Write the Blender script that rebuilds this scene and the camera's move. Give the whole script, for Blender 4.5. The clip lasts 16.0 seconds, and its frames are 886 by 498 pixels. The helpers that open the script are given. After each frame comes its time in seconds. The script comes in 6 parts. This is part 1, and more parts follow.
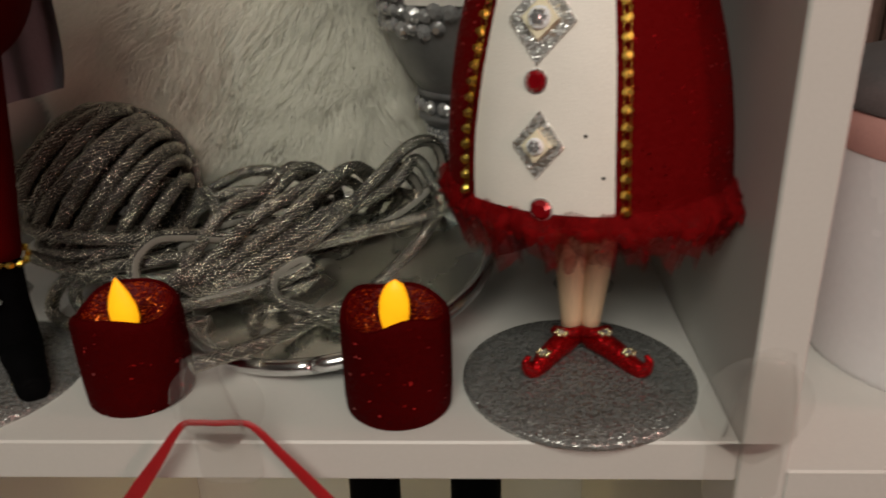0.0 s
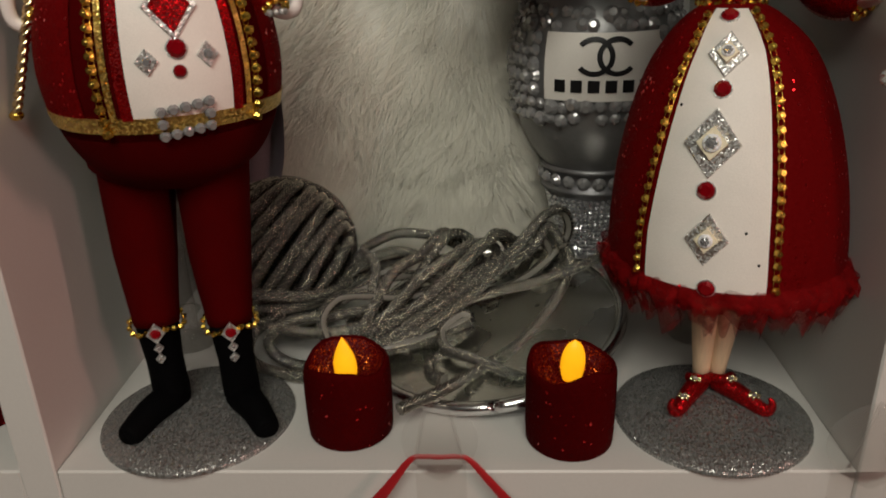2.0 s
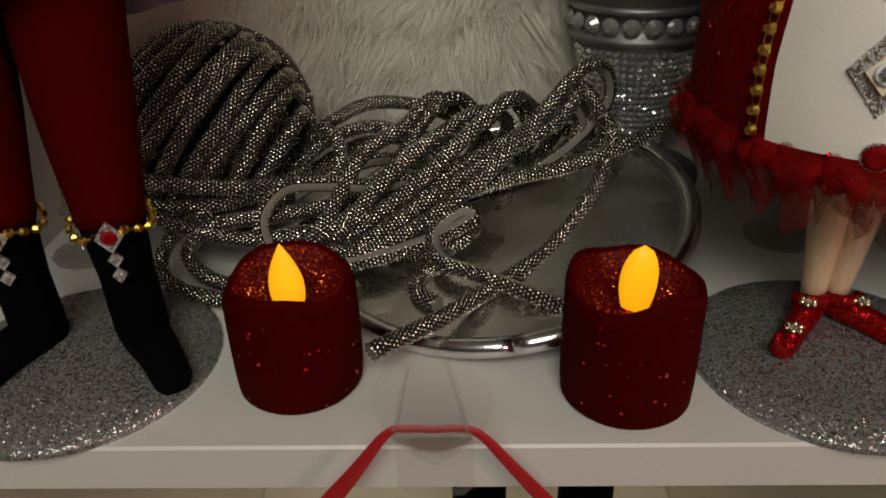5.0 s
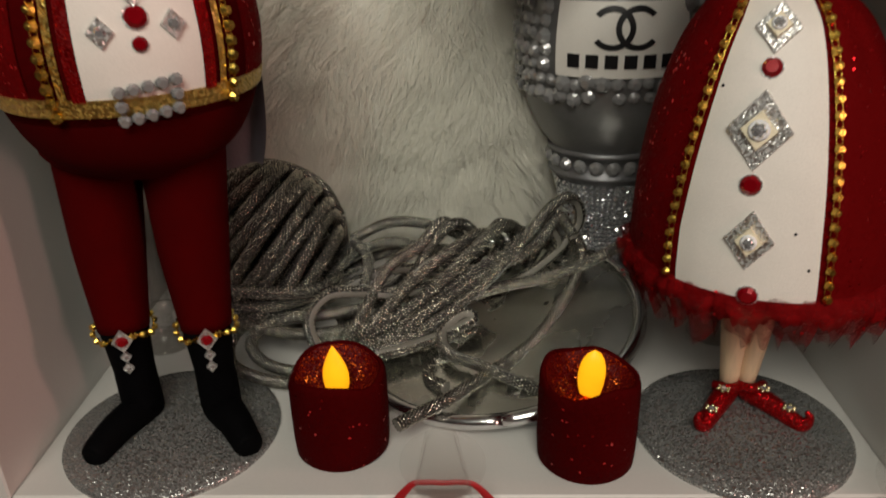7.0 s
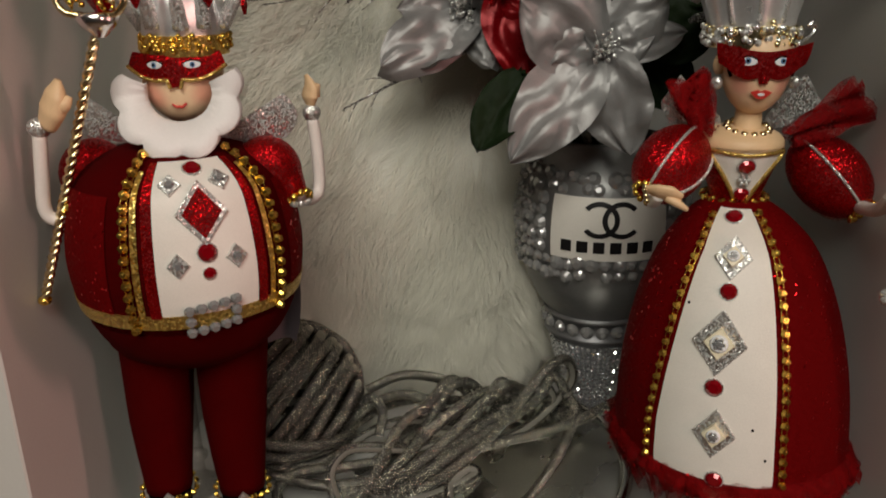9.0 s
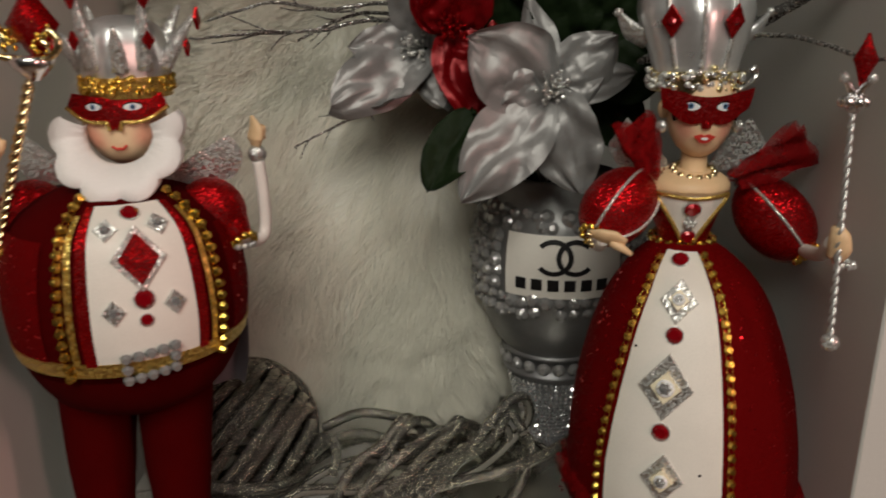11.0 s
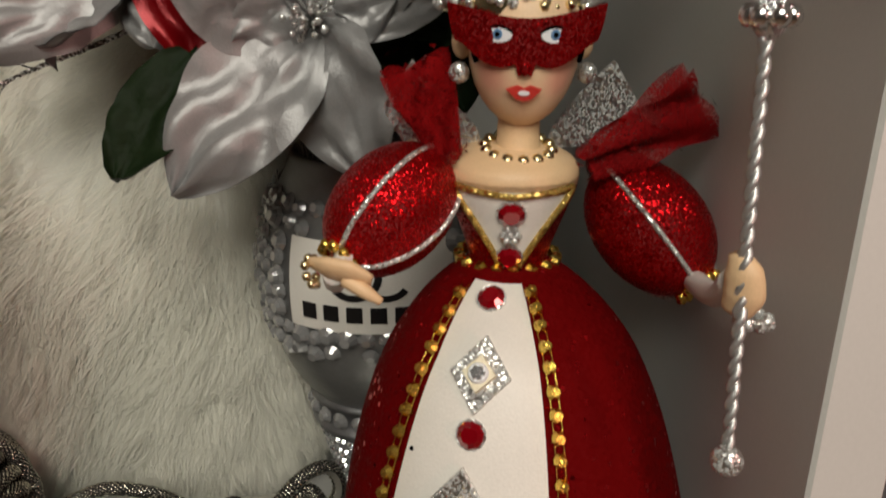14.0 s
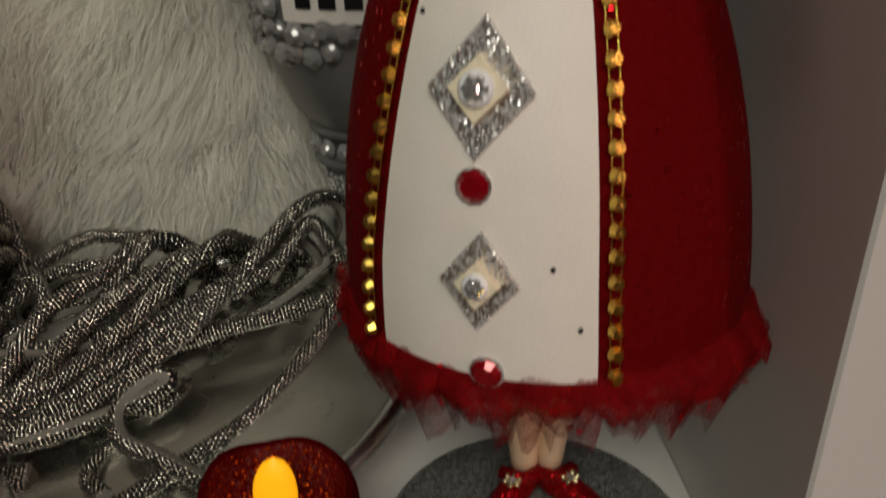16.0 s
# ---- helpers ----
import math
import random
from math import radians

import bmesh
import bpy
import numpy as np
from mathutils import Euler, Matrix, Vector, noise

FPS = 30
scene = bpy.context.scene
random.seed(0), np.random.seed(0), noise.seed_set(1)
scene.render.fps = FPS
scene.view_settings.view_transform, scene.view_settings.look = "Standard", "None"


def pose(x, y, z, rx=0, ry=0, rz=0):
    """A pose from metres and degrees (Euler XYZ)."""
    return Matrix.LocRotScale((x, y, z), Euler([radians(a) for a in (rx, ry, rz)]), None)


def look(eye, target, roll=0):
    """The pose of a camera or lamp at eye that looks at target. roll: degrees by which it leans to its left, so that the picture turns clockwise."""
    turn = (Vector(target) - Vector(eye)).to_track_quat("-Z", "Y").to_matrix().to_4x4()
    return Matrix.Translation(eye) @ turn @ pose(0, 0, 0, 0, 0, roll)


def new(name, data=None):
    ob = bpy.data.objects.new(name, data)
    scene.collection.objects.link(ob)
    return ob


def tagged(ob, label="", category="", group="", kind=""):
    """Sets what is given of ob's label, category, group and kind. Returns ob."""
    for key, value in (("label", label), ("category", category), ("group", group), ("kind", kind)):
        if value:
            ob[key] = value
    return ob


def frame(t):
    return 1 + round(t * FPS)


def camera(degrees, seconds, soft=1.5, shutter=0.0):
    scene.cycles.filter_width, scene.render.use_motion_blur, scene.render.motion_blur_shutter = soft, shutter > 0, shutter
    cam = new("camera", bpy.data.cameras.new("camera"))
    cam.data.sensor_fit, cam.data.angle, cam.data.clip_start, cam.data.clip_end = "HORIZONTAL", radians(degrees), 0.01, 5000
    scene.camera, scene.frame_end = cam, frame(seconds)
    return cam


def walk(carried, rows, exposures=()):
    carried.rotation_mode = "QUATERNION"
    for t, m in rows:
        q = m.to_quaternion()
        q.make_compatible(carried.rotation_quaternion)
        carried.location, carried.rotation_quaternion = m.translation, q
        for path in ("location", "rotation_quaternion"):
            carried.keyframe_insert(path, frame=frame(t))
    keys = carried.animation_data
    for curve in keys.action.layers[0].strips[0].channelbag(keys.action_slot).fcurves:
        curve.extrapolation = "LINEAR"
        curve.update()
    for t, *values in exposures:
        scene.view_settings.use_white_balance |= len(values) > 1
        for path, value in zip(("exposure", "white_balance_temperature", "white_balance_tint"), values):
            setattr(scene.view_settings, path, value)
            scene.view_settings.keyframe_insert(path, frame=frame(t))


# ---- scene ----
cam = camera(59.5, 16.0, 1.8, 0.5)
PATH = [
    (0, (0.1008, -0.2177, 0.1678), (0.0039, 1.6134, -0.6308), -1.8),
    (0.5, (0.0682, -0.2203, 0.1639), (-0.0297, 1.6149, -0.6249), -1.9),
    (1, (0.0452, -0.2342, 0.1717), (-0.0593, 1.6105, -0.5939), -2.1),
    (1.5, (0.0347, -0.2485, 0.1939), (-0.0686, 1.6003, -0.5617), -2.2),
    (2, (0.03, -0.2716, 0.2174), (-0.0624, 1.5727, -0.5508), -1.9),
    (2.5, (0.0264, -0.2782, 0.2169), (-0.0658, 1.5505, -0.5878), -1.9),
    (3, (0.0243, -0.23, 0.193), (-0.0535, 1.5668, -0.682), -1.7),
    (3.5, (0.0242, -0.1745, 0.1586), (-0.0458, 1.582, -0.7953), -1.8),
    (3.7, (0.0267, -0.1587, 0.1515), (-0.0527, 1.5843, -0.826), -2.1),
    (6, (0.0204, -0.185, 0.1737), (-0.0324, 1.5675, -0.7887), -1.6),
    (6.5, (0.021, -0.2109, 0.1941), (-0.0306, 1.5746, -0.7056), -1.3),
    (7, (0.0226, -0.2315, 0.2123), (-0.0411, 1.5835, -0.6254), -1.5),
    (7.5, (0.0207, -0.253, 0.2334), (-0.0458, 1.5856, -0.551), -1.2),
    (8, (0.0217, -0.2601, 0.2492), (-0.0461, 1.5992, -0.4846), -1.1),
    (8.5, (0.0189, -0.2593, 0.2643), (-0.044, 1.615, -0.4306), -0.9),
    (8.7, (0.0183, -0.2617, 0.2706), (-0.0429, 1.6202, -0.4039), -0.8),
    (10.8, (0.0231, -0.2587, 0.281), (0.0232, 1.6509, -0.3134), -0.2),
    (11, (0.0314, -0.2558, 0.2819), (0.0332, 1.6534, -0.3141), -0.2),
    (11.5, (0.0582, -0.2321, 0.2846), (0.0828, 1.6772, -0.3102), -0.1),
    (12, (0.0896, -0.1905, 0.2832), (0.1445, 1.7161, -0.3183), -0.0),
    (12.5, (0.1055, -0.1596, 0.2854), (0.1917, 1.7482, -0.3087), 0.5),
    (13, (0.1049, -0.1538, 0.2969), (0.2136, 1.7554, -0.2887), 0.7),
    (13.5, (0.1049, -0.1373, 0.2758), (0.2272, 1.7588, -0.3487), 0.6),
    (14, (0.106, -0.1255, 0.2562), (0.2359, 1.7574, -0.4054), 0.6),
    (14.5, (0.1046, -0.1265, 0.244), (0.2311, 1.7415, -0.4594), 0.1),
    (15, (0.1036, -0.1252, 0.2242), (0.2265, 1.7209, -0.5354), -0.3),
    (15.5, (0.1047, -0.1228, 0.2012), (0.2132, 1.7012, -0.6119), -0.8),
    (16, (0.1044, -0.121, 0.1753), (0.2011, 1.6687, -0.712), -1.4),
]
EXPOSURES = [(0.0, -0.2), (0.5, -0.3), (1.0, -0.35), (2.0, -0.32), (2.5, -0.22), (3.0, -0.32), (3.5, -0.45), (6.0, -0.25), (7.0, -0.18), (8.5, -0.25), (11.0, -0.30), (12.0, -0.22), (12.5, -0.32), (13.0, -0.28), (13.5, -0.08), (14.5, 0.05), (15.0, 0.0), (15.5, -0.2), (16.0, -0.45)]
walk(cam, [(t, look(eye, target, roll)) for t, eye, target, roll in PATH], EXPOSURES)

# ---- world and light ----
world = bpy.data.worlds.new("room_world")
scene.world = world
world.use_nodes = True
world.node_tree.nodes["Background"].inputs[0].default_value = (0.75, 0.78, 0.72, 1)
world.node_tree.nodes["Background"].inputs[1].default_value = 0.01


def area_lamp(name, eye, target, width, height, watts, color):
    data = bpy.data.lights.new(name, "AREA")
    data.shape, data.size, data.size_y, data.energy, data.color = "RECTANGLE", width, height, watts, color
    ob = new(name, data)
    ob.matrix_world = look(eye, target)
    return ob


area_lamp("ceiling_light", (0.01, -1.30, 1.28), (0.0, 0.12, 0.14), 1.00, 0.70, 24.0, (1.0, 0.96, 0.84))
# pink light falling in from the right; its source is out of view
area_lamp("unseen_pink_light", (1.20, -0.15, 0.40), (-0.16, 0.02, 0.12), 0.06, 0.30, 2.6, (1.0, 0.46, 0.40))
# second pink lamp, added only to brighten and tint the board fronts
area_lamp("unseen_pink_light", (0.95, -0.95, 0.42), (-0.1, 0.1, 0.15), 0.14, 0.40, 3.4, (1.0, 0.52, 0.45))
area_lamp("cubby_lamp", (0.015, 0.23, -0.024), (0.015, 0.335, -0.10), 0.22, 0.02, 0.20, (1.0, 0.74, 0.32))

# ---- materials ----


def material(name):
    mat = bpy.data.materials.new(name)
    mat.use_nodes = True
    return mat, mat.node_tree.nodes, mat.node_tree.links, mat.node_tree.nodes["Principled BSDF"]


def coords(nodes, links, scale, uv=False):
    co = nodes.new("ShaderNodeTexCoord")
    mp = nodes.new("ShaderNodeMapping")
    mp.inputs["Scale"].default_value = scale if hasattr(scale, "__len__") else (scale,) * 3
    links.new(co.outputs["UV" if uv else "Object"], mp.inputs[0])
    return mp.outputs[0]


def surface(name, color, rough=0.5, metal=0.0, vary=0.12, grain=900.0, blotch=60.0, bump=0.15, coat=0.0, sheen=0.0, stretch=(1, 1, 1), gloss=0.5):
    """A plain surface with fine grain, broad blotches and relief."""
    mat, nodes, links, bsdf = material(name)
    co = coords(nodes, links, stretch)
    fine, broad = nodes.new("ShaderNodeTexNoise"), nodes.new("ShaderNodeTexNoise")
    fine.inputs["Scale"].default_value, broad.inputs["Scale"].default_value = grain, blotch
    fine.inputs["Detail"].default_value = broad.inputs["Detail"].default_value = 4
    links.new(co, fine.inputs[0]), links.new(co, broad.inputs[0])
    add = nodes.new("ShaderNodeMath")
    add.operation = "ADD"
    links.new(fine.outputs[0], add.inputs[0]), links.new(broad.outputs[0], add.inputs[1])
    ramp = nodes.new("ShaderNodeMapRange")
    ramp.inputs[1].default_value, ramp.inputs[2].default_value = 0.6, 1.4
    ramp.inputs[3].default_value, ramp.inputs[4].default_value = 1 - vary, 1 + vary
    links.new(add.outputs[0], ramp.inputs[0])
    mul = nodes.new("ShaderNodeVectorMath")
    mul.operation = "SCALE"
    mul.inputs[0].default_value = color
    links.new(ramp.outputs[0], mul.inputs["Scale"])
    links.new(mul.outputs[0], bsdf.inputs["Base Color"])
    rr = nodes.new("ShaderNodeMapRange")
    rr.inputs[3].default_value, rr.inputs[4].default_value = max(0.02, rough - 0.08), min(1, rough + 0.1)
    links.new(broad.outputs[0], rr.inputs[0])
    links.new(rr.outputs[0], bsdf.inputs["Roughness"])
    bsdf.inputs["Metallic"].default_value = metal
    bsdf.inputs["Coat Weight"].default_value = coat
    bsdf.inputs["Sheen Weight"].default_value = sheen
    bsdf.inputs["Specular IOR Level"].default_value = gloss
    bp = nodes.new("ShaderNodeBump")
    bp.inputs["Strength"].default_value, bp.inputs["Distance"].default_value = bump, 0.001
    links.new(fine.outputs[0], bp.inputs["Height"])
    links.new(bp.outputs[0], bsdf.inputs["Normal"])
    return mat


def glitter(name, color, flake, scale=1500.0, share=0.5, rough=0.28, tilt=0.9, base_rough=0.6, gloss=0.15):
    """A coat of small flakes, each facing its own way, over a ground colour."""
    mat, nodes, links, bsdf = material(name)
    co = coords(nodes, links, 1)
    vor = nodes.new("ShaderNodeTexVoronoi")
    vor.inputs["Scale"].default_value = scale
    links.new(co, vor.inputs["Vector"])
    sub = nodes.new("ShaderNodeVectorMath")
    sub.operation = "SUBTRACT"
    sub.inputs[1].default_value = (0.5, 0.5, 0.5)
    links.new(vor.outputs["Color"], sub.inputs[0])
    sc = nodes.new("ShaderNodeVectorMath")
    sc.operation = "SCALE"
    sc.inputs["Scale"].default_value = tilt
    links.new(sub.outputs[0], sc.inputs[0])
    geo = nodes.new("ShaderNodeNewGeometry")
    add = nodes.new("ShaderNodeVectorMath")
    links.new(geo.outputs["Normal"], add.inputs[0]), links.new(sc.outputs[0], add.inputs[1])
    nor = nodes.new("ShaderNodeVectorMath")
    nor.operation = "NORMALIZE"
    links.new(add.outputs[0], nor.inputs[0])
    links.new(nor.outputs[0], bsdf.inputs["Normal"])
    bsdf.inputs["Specular IOR Level"].default_value = gloss
    sep = nodes.new("ShaderNodeSeparateColor")
    links.new(vor.outputs["Color"], sep.inputs[0])
    less = nodes.new("ShaderNodeMath")
    less.operation = "LESS_THAN"
    less.inputs[1].default_value = share
    links.new(sep.outputs[2], less.inputs[0])
    mix = nodes.new("ShaderNodeMix")
    mix.data_type = "RGBA"
    mix.inputs[6].default_value, mix.inputs[7].default_value = (*color, 1), (*flake, 1)
    links.new(less.outputs[0], mix.inputs[0])
    links.new(mix.outputs[2], bsdf.inputs["Base Color"])
    links.new(less.outputs[0], bsdf.inputs["Metallic"])
    rr = nodes.new("ShaderNodeMapRange")
    rr.inputs[3].default_value, rr.inputs[4].default_value = base_rough, rough
    links.new(less.outputs[0], rr.inputs[0])
    links.new(rr.outputs[0], bsdf.inputs["Roughness"])
    return mat


def clear(name, color=(1, 1, 1), rough=0.02, ior=1.46, haze=0.04, rim_gloss=0.45):
    """Clear plastic or glass: see-through, with gloss that grows at the rims and a trace of haze."""
    mat, nodes, links, bsdf = material(name)
    thru, shine, rim = nodes.new("ShaderNodeBsdfTransparent"), nodes.new("ShaderNodeBsdfGlossy"), nodes.new("ShaderNodeLayerWeight")
    thru.inputs[0].default_value = (*color, 1)
    shine.inputs["Roughness"].default_value = rough
    rim.inputs["Blend"].default_value = 0.12
    gloss = nodes.new("ShaderNodeMapRange")
    gloss.inputs[3].default_value, gloss.inputs[4].default_value = ((ior - 1) / (ior + 1)) ** 2, rim_gloss
    links.new(rim.outputs["Facing"], gloss.inputs[0])
    veil, mix = nodes.new("ShaderNodeMixShader"), nodes.new("ShaderNodeMixShader")
    bsdf.inputs["Base Color"].default_value = (0.8, 0.79, 0.77, 1)
    veil.inputs[0].default_value = haze
    links.new(thru.outputs[0], veil.inputs[1]), links.new(bsdf.outputs[0], veil.inputs[2])
    links.new(gloss.outputs[0], mix.inputs[0])
    links.new(veil.outputs[0], mix.inputs[1]), links.new(shine.outputs[0], mix.inputs[2])
    links.new(mix.outputs[0], nodes["Material Output"].inputs[0])
    return mat


def painted_face(name, skin, rose, cheeks, reach):
    """Matt skin paint with two rosy cheeks brushed on."""
    mat = surface(name, skin, 0.5, vary=0.06, grain=1500, blotch=80, bump=0.1)
    nodes, links = mat.node_tree.nodes, mat.node_tree.links
    bsdf = nodes["Principled BSDF"]
    tone = bsdf.inputs["Base Color"].links[0].from_socket
    co = coords(nodes, links, 1)
    for cheek in cheeks:
        far, fade, mix = nodes.new("ShaderNodeVectorMath"), nodes.new("ShaderNodeMapRange"), nodes.new("ShaderNodeMix")
        far.operation, fade.interpolation_type, mix.data_type = "DISTANCE", "SMOOTHSTEP", "RGBA"
        far.inputs[1].default_value = cheek
        links.new(co, far.inputs[0]), links.new(far.outputs["Value"], fade.inputs[0])
        fade.inputs[1].default_value, fade.inputs[2].default_value = reach, reach * 0.2
        fade.inputs[3].default_value, fade.inputs[4].default_value = 0.0, 0.75
        links.new(fade.outputs[0], mix.inputs[0]), links.new(tone, mix.inputs[6])
        mix.inputs[7].default_value = (*rose, 1)
        tone = mix.outputs[2]
    links.new(tone, bsdf.inputs["Base Color"])
    return mat


def glowing(name, color, strength):
    mat, nodes, links, bsdf = material(name)
    co = coords(nodes, links, 1)
    noi = nodes.new("ShaderNodeTexNoise")
    noi.inputs["Scale"].default_value = 90
    links.new(co, noi.inputs[0])
    rr = nodes.new("ShaderNodeMapRange")
    rr.inputs[3].default_value, rr.inputs[4].default_value = strength * 0.75, strength * 1.25
    links.new(noi.outputs[0], rr.inputs[0])
    bsdf.inputs["Base Color"].default_value = (*color, 1)
    bsdf.inputs["Emission Color"].default_value = (*color, 1)
    links.new(rr.outputs[0], bsdf.inputs["Emission Strength"])
    return mat


def beads(name):
    """Small cut metal beads; random dark to bright colours paint in their sparkle."""
    mat, nodes, links, bsdf = material(name)
    geo = nodes.new("ShaderNodeNewGeometry")
    rr = nodes.new("ShaderNodeMapRange")
    rr.inputs[3].default_value, rr.inputs[4].default_value = 0.30, 1.0
    links.new(geo.outputs["Random Per Island"], rr.inputs[0])
    sc = nodes.new("ShaderNodeVectorMath")
    sc.operation = "SCALE"
    sc.inputs[0].default_value = (1.0, 0.94, 0.81)
    links.new(rr.outputs[0], sc.inputs["Scale"])
    links.new(sc.outputs[0], bsdf.inputs["Base Color"])
    bsdf.inputs["Metallic"].default_value, bsdf.inputs["Roughness"].default_value = 0.92, 0.20
    return mat


def fur_material(name):
    mat, nodes, links, bsdf = material(name)
    geo = nodes.new("ShaderNodeNewGeometry")
    rr = nodes.new("ShaderNodeMapRange")
    rr.inputs[3].default_value, rr.inputs[4].default_value = 0.90, 1.0
    links.new(geo.outputs["Random Per Island"], rr.inputs[0])
    sc = nodes.new("ShaderNodeVectorMath")
    sc.operation = "SCALE"
    sc.inputs[0].default_value = (0.88, 0.86, 0.77)
    links.new(rr.outputs[0], sc.inputs["Scale"])
    links.new(sc.outputs[0], bsdf.inputs["Base Color"])
    # soft hair scatters light much as the whole pelt does, not as single flat blades
    geo = nodes.new("ShaderNodeNewGeometry")
    keep, add, nor = [nodes.new("ShaderNodeVectorMath") for _ in range(3)]
    keep.operation, nor.operation = "SCALE", "NORMALIZE"
    keep.inputs["Scale"].default_value = 0.35
    add.inputs[1].default_value = (0.0, -0.85, 0.25)
    links.new(geo.outputs["Normal"], keep.inputs[0]), links.new(keep.outputs[0], add.inputs[0])
    links.new(add.outputs[0], nor.inputs[0]), links.new(nor.outputs[0], bsdf.inputs["Normal"])
    bsdf.inputs["Roughness"].default_value = 0.7
    bsdf.inputs["Specular IOR Level"].default_value = 0.2
    # thin hair lets part of the light through
    thin, mix = nodes.new("ShaderNodeBsdfTranslucent"), nodes.new("ShaderNodeMixShader")
    links.new(sc.outputs[0], thin.inputs[0])
    mix.inputs[0].default_value = 0.35
    links.new(bsdf.outputs[0], mix.inputs[1]), links.new(thin.outputs[0], mix.inputs[2])
    links.new(mix.outputs[0], nodes["Material Output"].inputs[0])
    return mat


def net(name, color, open_share=0.22, thread=0.5):
    """Fine net: half of it open mesh."""
    mat, nodes, links, bsdf = material(name)
    co = coords(nodes, links, 1)
    noi, vor = nodes.new("ShaderNodeTexNoise"), nodes.new("ShaderNodeTexVoronoi")
    noi.inputs["Scale"].default_value, vor.inputs["Scale"].default_value = 120, 1300
    vor.feature = "DISTANCE_TO_EDGE"
    links.new(co, noi.inputs[0]), links.new(co, vor.inputs["Vector"])
    less = nodes.new("ShaderNodeMath")
    less.operation = "LESS_THAN"
    less.inputs[1].default_value = 0.16
    links.new(vor.outputs["Distance"], less.inputs[0])
    mul = nodes.new("ShaderNodeMath")
    mul.operation = "MULTIPLY_ADD"
    mul.inputs[1].default_value = thread
    thin = nodes.new("ShaderNodeMath")
    thin.operation = "SUBTRACT"
    thin.inputs[1].default_value = open_share
    links.new(noi.outputs[0], thin.inputs[0])
    links.new(less.outputs[0], mul.inputs[0]), links.new(thin.outputs[0], mul.inputs[2])
    mul.use_clamp = True
    links.new(mul.outputs[0], bsdf.inputs["Alpha"])
    bsdf.inputs["Base Color"].default_value = (*color, 1)
    bsdf.inputs["Roughness"].default_value = 0.8
    bsdf.inputs["Specular IOR Level"].default_value = 0.1
    return mat


def satin(name, color, rough, metal):
    """Crumpled satin cloth: sharp creases between smooth facets, and a fine weave."""
    mat = surface(name, color, rough, metal, vary=0.10, grain=1600, blotch=90, bump=0.2)
    nodes, links = mat.node_tree.nodes, mat.node_tree.links
    bsdf = nodes["Principled BSDF"]
    co = coords(nodes, links, (1, 1, 0.75))
    soft, cells = nodes.new("ShaderNodeTexNoise"), nodes.new("ShaderNodeTexVoronoi")
    soft.inputs["Scale"].default_value, cells.inputs["Scale"].default_value = 30, 48
    warp = nodes.new("ShaderNodeVectorMath")
    warp.operation = "MULTIPLY_ADD"
    warp.inputs[1].default_value = (0.02, 0.02, 0.02)
    links.new(co, soft.inputs[0]), links.new(soft.outputs["Color"], warp.inputs[0]), links.new(co, warp.inputs[2])
    links.new(warp.outputs[0], cells.inputs["Vector"])
    crease = nodes.new("ShaderNodeBump")
    crease.inputs["Strength"].default_value, crease.inputs["Distance"].default_value = 0.38, 0.005
    links.new(cells.outputs["Distance"], crease.inputs["Height"])
    links.new(bsdf.inputs["Normal"].links[0].from_socket, crease.inputs["Normal"])
    links.new(crease.outputs[0], bsdf.inputs["Normal"])
    return mat


